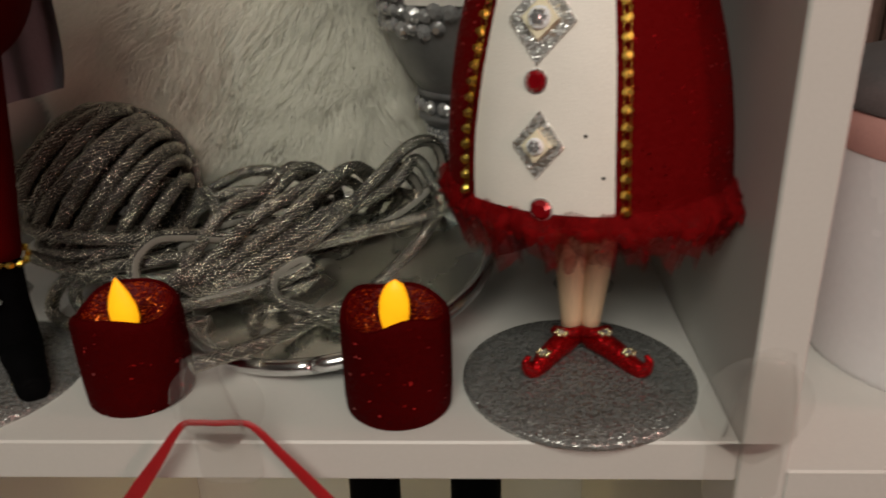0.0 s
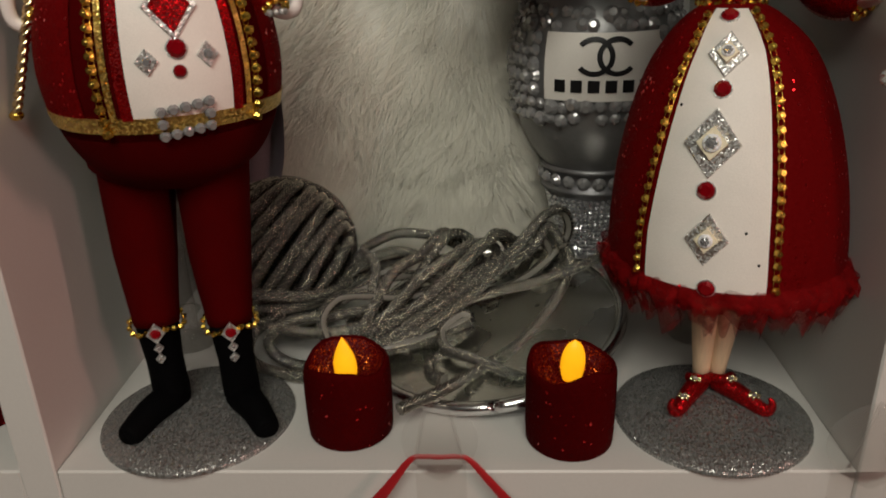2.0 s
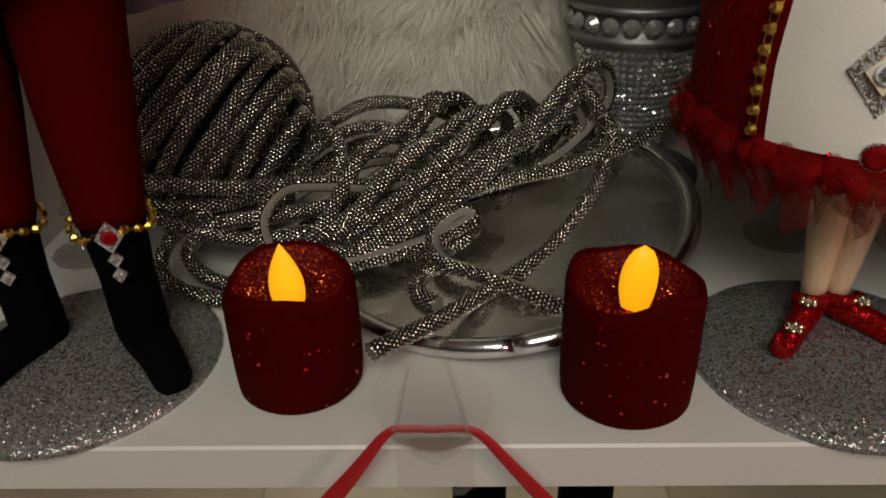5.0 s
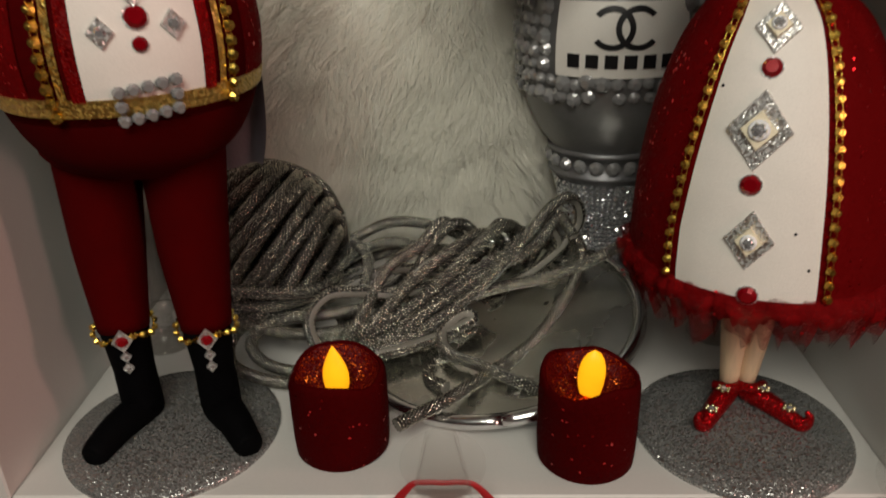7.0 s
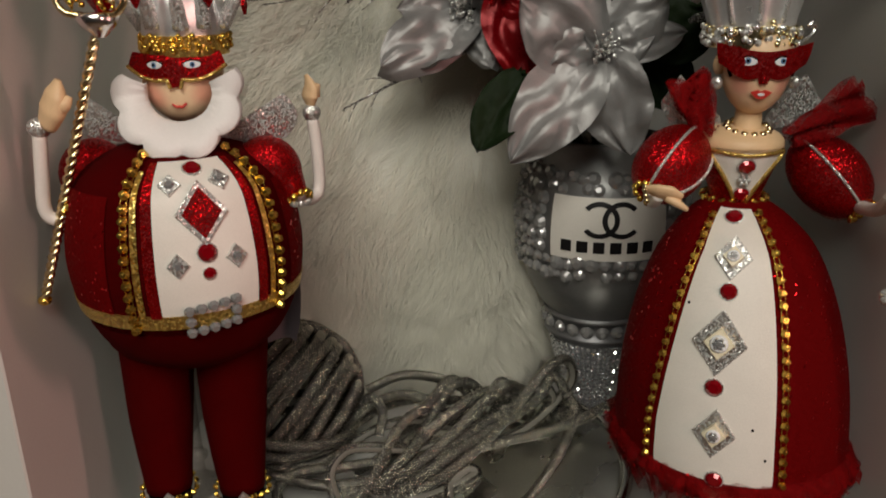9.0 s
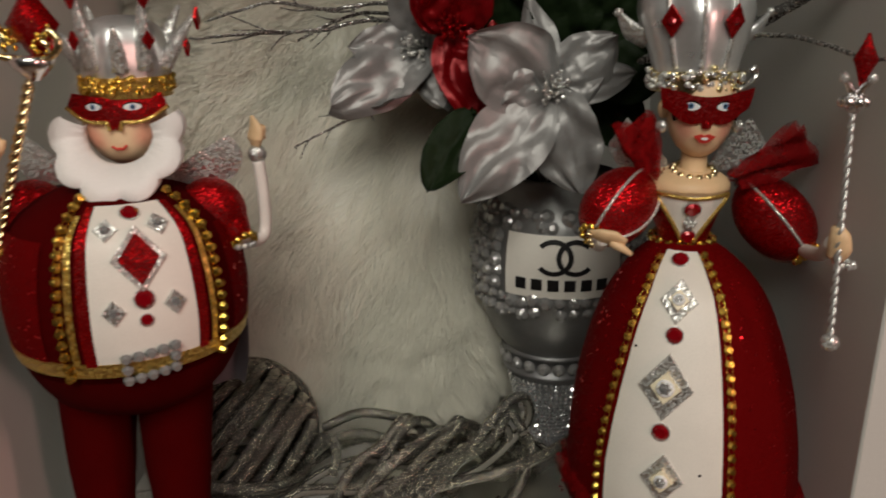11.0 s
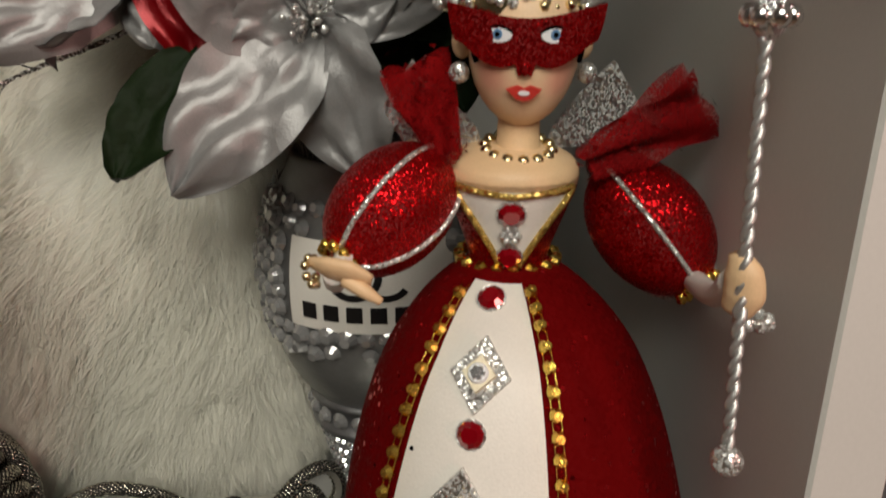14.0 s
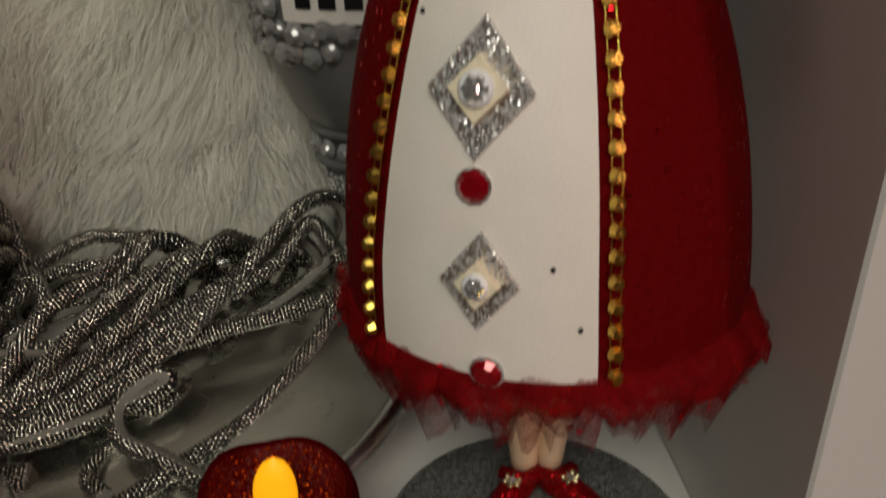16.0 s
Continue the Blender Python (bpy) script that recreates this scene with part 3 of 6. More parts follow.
def ruffle(s, center, prof, n, mat, waves, depth, seed, flare=0.0, ragged=0.0):
    rnd = random.Random(seed)
    ph = [rnd.random() * 6.28 for _ in range(4)]
    rows = []
    for i, (r, z) in enumerate(prof):
        k = i / (len(prof) - 1)
        row = []
        for j in range(n):
            a = 2 * math.pi * j / n
            w = math.sin(a * waves + ph[0]) * 0.6 + math.sin(a * waves * 1.7 + ph[1]) * 0.4 + 0.5 * math.sin(a * 3 + ph[2])
            rr = r + depth * k * w + flare * k * max(0.0, math.sin(a + 0.3))
            row.append(Vector((center[0] + rr * math.sin(a), center[1] - rr * math.cos(a), z + depth * 0.7 * k * math.sin(a * waves * 0.7 + ph[3]) - (ragged * rnd.random() ** 2 if i == len(prof) - 1 else 0))))
        rows.append(row)
    s.grid(rows, mat, True)


def queen():
    s = Shape()
    disc_base(s, (0.138, 0.040, 0), 0.0445)
    prof = [(0.0500, 0.076), (0.0506, 0.084), (0.0494, 0.102), (0.0466, 0.122), (0.0414, 0.143), (0.0350, 0.160), (0.0278, 0.1715), (0.0190, 0.180), (0.0108, 0.185)]

    def center(z):
        k = min(1, max(0, (z - 0.08) / 0.105))
        return (0.1402 - 0.0030 * k, 0.0570 + 0.0065 * k + 0.0060 * max(0, k - 0.86) / 0.14, 0)
    fine = smooth_profile(prof)
    s.lathe([(0.030, 0.0785), (0.046, 0.0755)] + fine, "skirt", center, 72)
    patch(s, fine, center, lambda z: -53 + 9 * max(0, z - 0.10) / 0.08, lambda z: 2.0 + 2 * max(0, z - 0.10) / 0.08, 0.0805, 0.1830, 0.0008, "panel", 40, 18)
    for side in (-1, 1):
        line, norms = [], []
        for i in range(160):
            z = 0.0825 + 0.0995 * i / 159
            a = (-56.5 + 9 * max(0, z - 0.10) / 0.08) if side < 0 else (5.5 + 3 * max(0, z - 0.10) / 0.08)
            q, n = on(fine, center, a, z, 0.0012)
            line.append(q), norms.append(n)
        chain(s, line, lambda i: norms[i], 0.0018, "gold", 0.0048)
    for z, size, a in ((0.1015, 0.0106, -24.5), (0.1375, 0.0136, -25.2), (0.1685, 0.0094, -22.0)):
        q, n = on(fine, center, a, z, 0.0006)
        set_diamond(s, q, n, size)
    for z, r, a in ((0.1200, 0.0034, -26.2), (0.1568, 0.0033, -23.0), (0.0818, 0.0034, -23.2)):
        q, n = on(fine, center, a, z, 0.0006)
        red_stone(s, q, n, r)
    for a, z in ((-2, 0.0925), (-8, 0.105), (-45, 0.150)):
        q, n = on(fine, center, a, z, 0.0009)
        s.ball(q, 0.0006, "black", 6)
    # hem of net: two short dense frills, two long sheer ones, wider on the wall side
    for k, (mat, dz, low, depth) in enumerate((("tulle", 0.0, 0.0735, 0.0022), ("tulle", -0.0015, 0.0720, 0.0030), ("sheer", -0.0010, 0.0640, 0.0036), ("sheer", 0.0010, 0.0665, 0.0044))):
        ruffle(s, (0.1402, 0.057), [(0.0486, 0.0825 + dz), (0.0510, 0.0800 + dz), (0.0522 + 0.0012 * (k % 2), 0.0770 + dz), (0.0520 - 0.002 * (k > 1), 0.5 * (0.0760 + dz + low)), (0.0500 - 0.005 * (k > 1), low)], 190, mat, 17 + 5 * k, depth, 5 + k, 0.0045, 0.008 if k > 1 else 0.003)
    rnd = random.Random(11)
    for _ in range(260):
        a = rnd.uniform(0, 360)
        d = direction(a)
        q = Vector((0.1402, 0.057, rnd.gauss(0.0745, 0.003))) + d * (rnd.uniform(0.0490, 0.0540) + 0.003 * max(0.0, math.sin(radians(a))))
        w = (d * rnd.uniform(0, 0.8) + Vector((rnd.uniform(-1, 1), rnd.uniform(-1, 1), rnd.uniform(-1.2, 0.3)))).normalized() * rnd.uniform(0.0008, 0.0022)
        e = w.cross(Vector((0.3, -0.9, 0.2))).normalized() * rnd.uniform(0.0004, 0.0010)
        s.add([q, q + w + e, q + w * 1.3 - e], [(0, 1, 2)], "tulle" if rnd.random() < 0.85 else "red_glitter", False)
    # legs and shoes
    for side in (-1, 1):
        s.tube([(0.1405 + side * 0.0056, 0.056, 0.082), (0.1405 + side * 0.0050, 0.056, 0.045), (0.1405 + side * 0.0036, 0.057, 0.012)], [0.0066, 0.0060, 0.0038], "wood", 14, 5)
        h = Vector((0.1405 + side * 0.0046, 0.055, 0.0100))
        t = Vector((0.1405 + side * 0.0200, 0.0350, 0.0068))
        s.tube([h + Vector((-side * 0.002, 0.004, 0.0015)), h, h.lerp(t, 0.5) + Vector((0, 0, 0.0004)), t, t + Vector((side * 0.0030, -0.0008, 0.0035)), t + Vector((side * 0.0018, 0.0006, 0.0062))],
               [0.0042, 0.0050, 0.0044, 0.0032, 0.0018, 0.0009], "red_glitter", 12, 5)
        s.tube([h + Vector((-0.006, 0, 0.003)), h + Vector((0, -0.005, 0.0045)), h + Vector((0.006, 0, 0.003))], 0.0022, "red_glitter", 8, 4)
        for f, up in ((0.25, 0.0060), (0.75, 0.0046)):
            q = h.lerp(t, f) + Vector((0, -0.001, up))
            for k in range(6):
                s.ball(q + Vector((0.0021 * math.cos(k * 1.05), 0.0021 * math.sin(k * 1.05), 0)), 0.0010, "pale_gold", 6)
            s.gem(q, (0, -0.4, 1), 0.0014, "crystal")
    s.ball((0.1372, 0.0500, 0.0600), 0.0009, "black", 6)
    # bodice
    bod = [(0.0105, 0.183), (0.0115, 0.188), (0.0150, 0.198), (0.0178, 0.206), (0.0172, 0.211), (0.0120, 0.2145), (0.0062, 0.216)]
    bc = (0.1375, 0.0735, 0)
    fb = smooth_profile(bod)
    s.lathe([q for q in fb if q[1] < 0.209], "red_glitter", bc, 40)
    s.lathe([q for q in fb if q[1] > 0.2055], "skin", bc, 40)
    cb = lambda z: bc
    patch(s, fb, cb, lambda z: -6 - 9 - 44 * (z - 0.184) / 0.023, lambda z: -6 + 9 + 44 * (z - 0.184) / 0.023, 0.1840, 0.2070, 0.0006, "panel", 14, 12)
    for side in (-1, 1):
        pts = [on(fb, cb, -6 + side * (9 + 44 * k / 12), 0.184 + 0.023 * k / 12, 0.0010)[0] for k in range(13)]
        s.tube(pts, 0.0009, "gold_glitter", 6, 2)
    s.tube([on(fb, cb, -6 + (k - 8) / 8 * 54, 0.2072 - 0.0012 * (1 - abs(k - 8) / 8), 0.0008)[0] for k in range(17)], 0.0009, "gold_glitter", 6, 2)
    for z, r, mat in ((0.2015, 0.0034, "ruby"), (0.1885, 0.0032, "ruby")):
        q, n = on(fb, cb, -7, z, 0.0006)
        red_stone(s, q, n, r)
    q, n = on(fb, cb, -7, 0.1952, 0.0008)
    for k in range(7):
        s.ball(q + Vector((0.0018 * math.cos(k * 1.05), 0, 0.0018 * math.sin(k * 1.05))) * (k < 6) + n * 0.0004, 0.0012, "silver_glitter", 6)
    waist = [Vector((bc[0], bc[1], 0)) + direction(a) * 0.0122 + Vector((0, 0, 0.1845)) for a in range(-180, 181, 4)]
    chain(s, waist, lambda i: direction(-180 + 4 * i), 0.0019, "gold", 0.0038)
    q, n = on(fine, center, -22, 0.1805, 0.0010)
    red_stone(s, q, n, 0.0034)
    # neck, beads, head
    s.lathe([(0.0072, 0.212), (0.0056, 0.216), (0.0054, 0.222), (0.0060, 0.228)], "skin", (0.1385, 0.0700, 0), 20)
    for k in range(14):
        s.ball(Vector((0.1385, 0.0695, 0.2150 + 0.0018 * math.cos(radians(k * 25.7)) * -1)) + direction(k * 25.7) * 0.0086, 0.0018, "pale_gold", 8)
    hc = Vector((0.1385, 0.0675, 0.2425))
    s.ball(hc, (0.0138, 0.0150, 0.0212), "queen_face", 28)
    for side in (-1, 1):
        s.ball(hc + Vector((side * 0.0150, 0.001, -0.001)), (0.0026, 0.0022, 0.0042), "skin", 10)
        s.ball(hc + Vector((side * 0.0158, -0.001, -0.0082)), 0.0027, "silver_glitter", 10)
        s.tube([hc + Vector((side * 0.0132, -0.0045, 0.004)), hc + Vector((side * 0.0130, -0.0058, -0.002)), hc + Vector((side * 0.0122, -0.0068, -0.005))], 0.0007, "black", 6, 4)
    fa = -8

    def face(a, z, out=0.0):
        k = math.sqrt(max(0.0, 1 - ((z - hc.z) / 0.0212) ** 2))
        d = direction(fa + a)
        return Vector((hc.x + d.x * (0.0138 * k + out), hc.y + d.y * (0.0150 * k + out), z))
    # half mask
    rows = []
    for i in range(41):
        a = -62 + 124 * i / 40
        t = abs(a) / 62
        low = 0.2388 - 0.0022 * math.sin(min(1, t * 1.15) * math.pi) + 0.0040 * t ** 3 + (-0.0030 if abs(a) < 8 else 0)
        high = 0.2478 + 0.0034 * t ** 2
        rows.append([face(a, low + (high - low) * k / 5, 0.0010 + (0.0040 + 0.0030 * k / 5) * t ** 3) for k in range(6)])
    s.grid(rows, "red_glitter")
    for a in (-25, 25):
        d = direction(fa + a)
        q = face(a, 0.2440, 0.0009)
        s.plate(oval(0.0034, 0.0016), q, d, 0.0006, "eye")
        s.plate(oval(0.0012, 0.0012, 12), q + d * 0.0005 + Vector((0, 0, 0.0003)), d, 0.0003, "iris")
        s.plate(oval(0.0006, 0.0006, 10), q + d * 0.0008 + Vector((0, 0, 0.0003)), d, 0.0002, "black")
        s.tube([face(a + k * 11, 0.2452 + 0.0009 * (1 - k * k), 0.0016) for k in (-1.2, -0.5, 0, 0.5, 1.2)], 0.0003, "black", 5, 3)
    s.ball(face(0, 0.2370, 0.0006), (0.0013, 0.0012, 0.0020), "red_glitter", 8)
    lip = face(0, 0.2312, 0.0003)
    s.plate([(-0.0042, 0.0008), (-0.0018, -0.0016), (0, -0.0021), (0.0018, -0.0016), (0.0042, 0.0008), (0.0015, 0.0018), (0, 0.0011), (-0.0015, 0.0018)], lip, direction(fa) + Vector((0, 0, -0.25)), 0.0006, "lip")
    s.plate(oval(0.0014, 0.0006, 10), lip + direction(fa) * 0.0006 + Vector((0, 0, -0.0001)), direction(fa) + Vector((0, 0, -0.25)), 0.0003, "eye")
    # tiara and tall silver hat
    hat_c = Vector((0.1365, 0.0725, 0))
    rnd = random.Random(4)
    for k in range(150):
        a = rnd.uniform(-105, 105)
        z = 0.2500 + rnd.random() * (0.0062 + 0.0035 * max(0, math.cos(radians(a * 3))))
        q = hat_c + direction(fa + a) * (0.0182 + rnd.uniform(-0.0006, 0.0010)) + Vector((0, 0, z))
        s.ball(q, rnd.uniform(0.0008, 0.0015), rnd.choice(("pale_gold", "silver_glitter", "silver_glitter", "crystal")), 6)
    s.lathe([(0.0176, 0.2485), (0.0178, 0.2570)], "pale_gold", hat_c, 40)
    s.tube([hat_c + direction(fa + a) * r + Vector((0, 0, z)) for a, r, z in ((60, 0.0185, 0.2495), (72, 0.0215, 0.2520), (78, 0.0240, 0.2555), (74, 0.0230, 0.2585), (70, 0.0215, 0.2565))], 0.0012, "silver", 7, 4)

    def hat_center(z):
        return (hat_c.x - 0.0005, hat_c.y + (z - 0.255) * 0.25, 0)
    hat = [(0.0166, 0.2560), (0.0182, 0.2620), (0.0212, 0.2710), (0.0234, 0.2790), (0.0232, 0.2850)]
    rows, n = [], 96
    for r, z in smooth_profile(hat, 4):
        c = hat_center(z)
        rows.append([Vector((c[0], c[1], z)) + direction(360 * j / n) * r * (1 + 0.045 * math.cos(radians(360 * j / n - fa) * 6)) for j in range(n)])
    for k in range(1, 4):
        row = []
        for j in range(n):
            a = 360 * j / n
            peak = 0.0085 * (0.5 + 0.5 * math.cos(radians((a - fa - 34) * 5.3))) * k / 3
            row.append(Vector((hat_center(0.285)[0], hat_center(0.285)[1], 0.2850 + peak)) + direction(a) * (0.0232 - 0.0014 * k))
        rows.append(row)
    s.grid(rows, "hat", True)
    s.grid([[q + (Vector((hat_center(0.27)[0], hat_center(0.27)[1], q.z)) - q) * 0.06 for q in row] for row in rows[::-1]], "hat", True)
    s.lathe([(0.0190, 0.2770), (0.0150, 0.2840), (0.006, 0.2870), (0.0005, 0.2875)], "hat", hat_center(0.285), 24)
    for a in (-34, 34, 102, -102):
        c = hat_center(0.290)
        q = Vector((c[0], c[1], 0.2925)) + direction(fa + a) * 0.0210
        s.ball(q + Vector((0, 0, 0.0022)), 0.0023, "silver_glitter", 10)
    for a in (-30, 30):
        c = hat_center(0.276)
        d = direction(fa + a)
        q = Vector((c[0], c[1], 0.2765)) + d * 0.0232
        s.plate(diamond(0.0044, 0.0066), q, d + Vector((0, 0, -0.2)), 0.0012, "red_glitter")
        s.gem(q + d * 0.001, d, 0.0017, "ruby")
    for a0 in (-34, 0, 34):
        pts = []
        for k in range(9):
            z = 0.258 + 0.030 * k / 8
            c = hat_center(z)
            pts.append(Vector((c[0], c[1], z)) + direction(fa + a0 * (1 if a0 else 0) + (0 if a0 else 0)) * (interp(hat, z) * (1.05 if abs(a0) < 1 else 0.99)))
        s.tube(pts, 0.0009, "silver_glitter", 6, 2)
    for side in (-1, 1):
        q = Vector((hat_c.x + side * 0.019, hat_c.y + 0.006, 0.268))
        w = Vector((side * 0.0125, 0.002, 0.0115))
        s.tube([q, q + w * 0.55 + Vector((0, 0, -0.002)), q + w], [0.0045, 0.0050, 0.0012], "hat" if side > 0 else "silver_glitter", 10, 5, 0.5)
        s.ball(q + w, 0.0020, "silver_glitter", 8)
    # puffed sleeves, cuffs, arms
    for side, c, end in ((-1, Vector((0.1060, 0.0630, 0.2010)), Vector((0.0910, 0.0480, 0.1900))), (1, Vector((0.1730, 0.0640, 0.1955)), Vector((0.1860, 0.0480, 0.1790)))):
        ax = (end - c).normalized()
        rot = Vector((0, 0, 1)).rotation_difference(ax).to_matrix()
        s.ball(c, (0.0148, 0.0148, 0.0205), "red_glitter", 30, rot)
        f = rot.transposed() @ Vector((0, -1, 0))
        front = math.degrees(math.atan2(f.y, f.x))
        for a in ([front - 38, front + 38, front + 180] if side < 0 else [front, front + 120, front - 120]):
            pts = []
            for k in range(9):
                t = radians(20 + 140 * k / 8)
                pts.append(c + rot @ Vector((0.0152 * math.sin(t) * math.cos(radians(a)), 0.0152 * math.sin(t) * math.sin(radians(a)), -0.0209 * math.cos(t))))
            s.tube(pts, 0.0007, "silver_glitter", 6, 2)
        tip = c + ax * 0.0202
        for k in range(10):
            s.ball(tip + rot @ Vector((0.0052 * math.cos(k * 0.628), 0.0052 * math.sin(k * 0.628), 0)), 0.0016, "gold", 7)
        hand = Vector((0.0935, 0.0300, 0.1965)) if side < 0 else Vector((0.1735, 0.0140, 0.2000))
        s.tube([tip - ax * 0.003, tip.lerp(hand, 0.6) + Vector((0, 0, -0.003)), hand], [0.0030, 0.0027, 0.0026], "cream", 10, 5)
        if side < 0:
            s.tube([(0.0885, 0.031, 0.1985), (0.0925, 0.029, 0.1980), (0.0970, 0.028, 0.1972), (0.1015, 0.027, 0.1958)], [0.0020, 0.0040, 0.0045, 0.0022], "skin", 12, 5, 0.45)
            s.tube([(0.0960, 0.028, 0.1958), (0.1000, 0.026, 0.1938), (0.1035, 0.0255, 0.1915)], [0.0019, 0.0017, 0.0009], "skin", 8, 5)
            for k in range(8):
                s.ball((0.0885 + 0.001 * math.cos(k), 0.031 + 0.003 * math.cos(k * 0.785), 0.1965 + 0.003 * math.sin(k * 0.785)), 0.0011, "pale_gold", 6)
        else:
            s.tube([(0.1738, 0.0115, 0.1945), (0.1742, 0.0100, 0.1988), (0.1734, 0.0098, 0.2032), (0.1720, 0.0105, 0.2070)], [0.0032, 0.0043, 0.0039, 0.0018], "skin", 12, 5, 0.7)
            for k in range(8):
                s.ball(Vector((0.1785, 0.0130, 0.1915)) + Vector((0.003 * math.cos(k * 0.785), 0.003 * math.sin(k * 0.785), 0)), 0.0016, "silver_glitter", 6)
    # shoulder ruffs and glitter collar
    rnd = random.Random(21)
    for side, a, b in ((1, Vector((0.1560, 0.0660, 0.2110)), Vector((0.1830, 0.0640, 0.2280))), (-1, Vector((0.1200, 0.0680, 0.2130)), Vector((0.1120, 0.0700, 0.2360)))):
        d = (b - a)
        for k in range(3):
            rows = []
            for i in range(15):
                t = i / 14
                w = 0.0042 + 0.0050 * t
                row = []
                for j in range(9):
                    u = (j / 8 - 0.5) * 2
                    perp = Vector((-d.z, 0, d.x)).normalized()
                    row.append(a + d * t + perp * u * w + Vector((0, (k - 1) * 0.004 + 0.0022 * math.sin(u * 5 + t * 7 + k * 2), 0.0012 * math.sin(9 * t + 4 * u + k))))
                rows.append(row)
            s.grid(rows, "tulle")
        for _ in range(120):
            t = rnd.random()
            q = a + d * t + Vector((rnd.uniform(-0.006, 0.006), rnd.uniform(-0.007, 0.004), rnd.uniform(-0.006, 0.007)))
            w = Vector((rnd.uniform(-1, 1), rnd.uniform(-1, 1), rnd.uniform(-1, 1))).normalized() * 0.003
            s.add([q, q + w, q + w.cross(d).normalized() * 0.0015 + w * 0.5], [(0, 1, 2)], "tulle" if rnd.random() < 0.85 else "red_glitter", False)
    for side in (-1, 1):
        fan = []
        for i in range(9):
            t = i / 8
            o = Vector((0.1385 + side * (0.0080 + 0.0020 * t), 0.0760, 0.2130 + 0.0060 * t))
            e = Vector((0.1385 + side * (0.0200 + 0.0150 * (1 - abs(t - 0.45))), 0.0800, 0.2130 + 0.0230 * t))
            fan.append([o.lerp(e, k / 6) + Vector((0, 0.003 * math.sin(k / 6 * 3), 0)) for k in range(7)])
        s.grid(fan, "silver_glitter")
        s.grid([[q + Vector((0, 0.0012, 0)) for q in row] for row in fan[::-1]], "silver_glitter")
    # sceptre
    twist(s, (0.1733, 0.0055, 0.1660), (0.1725, 0.0125, 0.2470), 0.0014, "matte_silver")
    s.ball((0.1733, 0.0050, 0.1640), 0.0034, "silver_glitter", 12)
    top = Vector((0.1728, 0.0125, 0.2495))
    for k in range(7):
        s.ball(top + direction(k * 51) * 0.0034 + Vector((0, 0, 0.001)), 0.0022, "silver", 8)
    s.ball(top, 0.0032, "silver_glitter", 10)
    for k in range(4):
        d = direction(k * 90 + 20)
        s.tube([top + Vector((0, 0, 0.002)), top + d * 0.003 + Vector((0, 0, 0.006)), top + d * 0.0055 + Vector((0, 0, 0.0085))], [0.0018, 0.0013, 0.0008], "silver", 7, 4)
        s.ball(top + d * 0.0060 + Vector((0, 0, 0.0092)), 0.0018, "silver_glitter", 8)
    rub = Vector((0.1745, 0.0125, 0.2640))
    s.lathe([(0.0006, -0.0092), (0.0038, 0.0), (0.0006, 0.0092)], "red_glitter", rub, 4)
    s.lathe([(0.0002, -0.0080), (0.0042, 0.0005), (0.0002, 0.0088)], "red_glitter", rub, 8)
    thing("queen_doll", s, "red and white glittered queen doll on a round silver base", "doll")


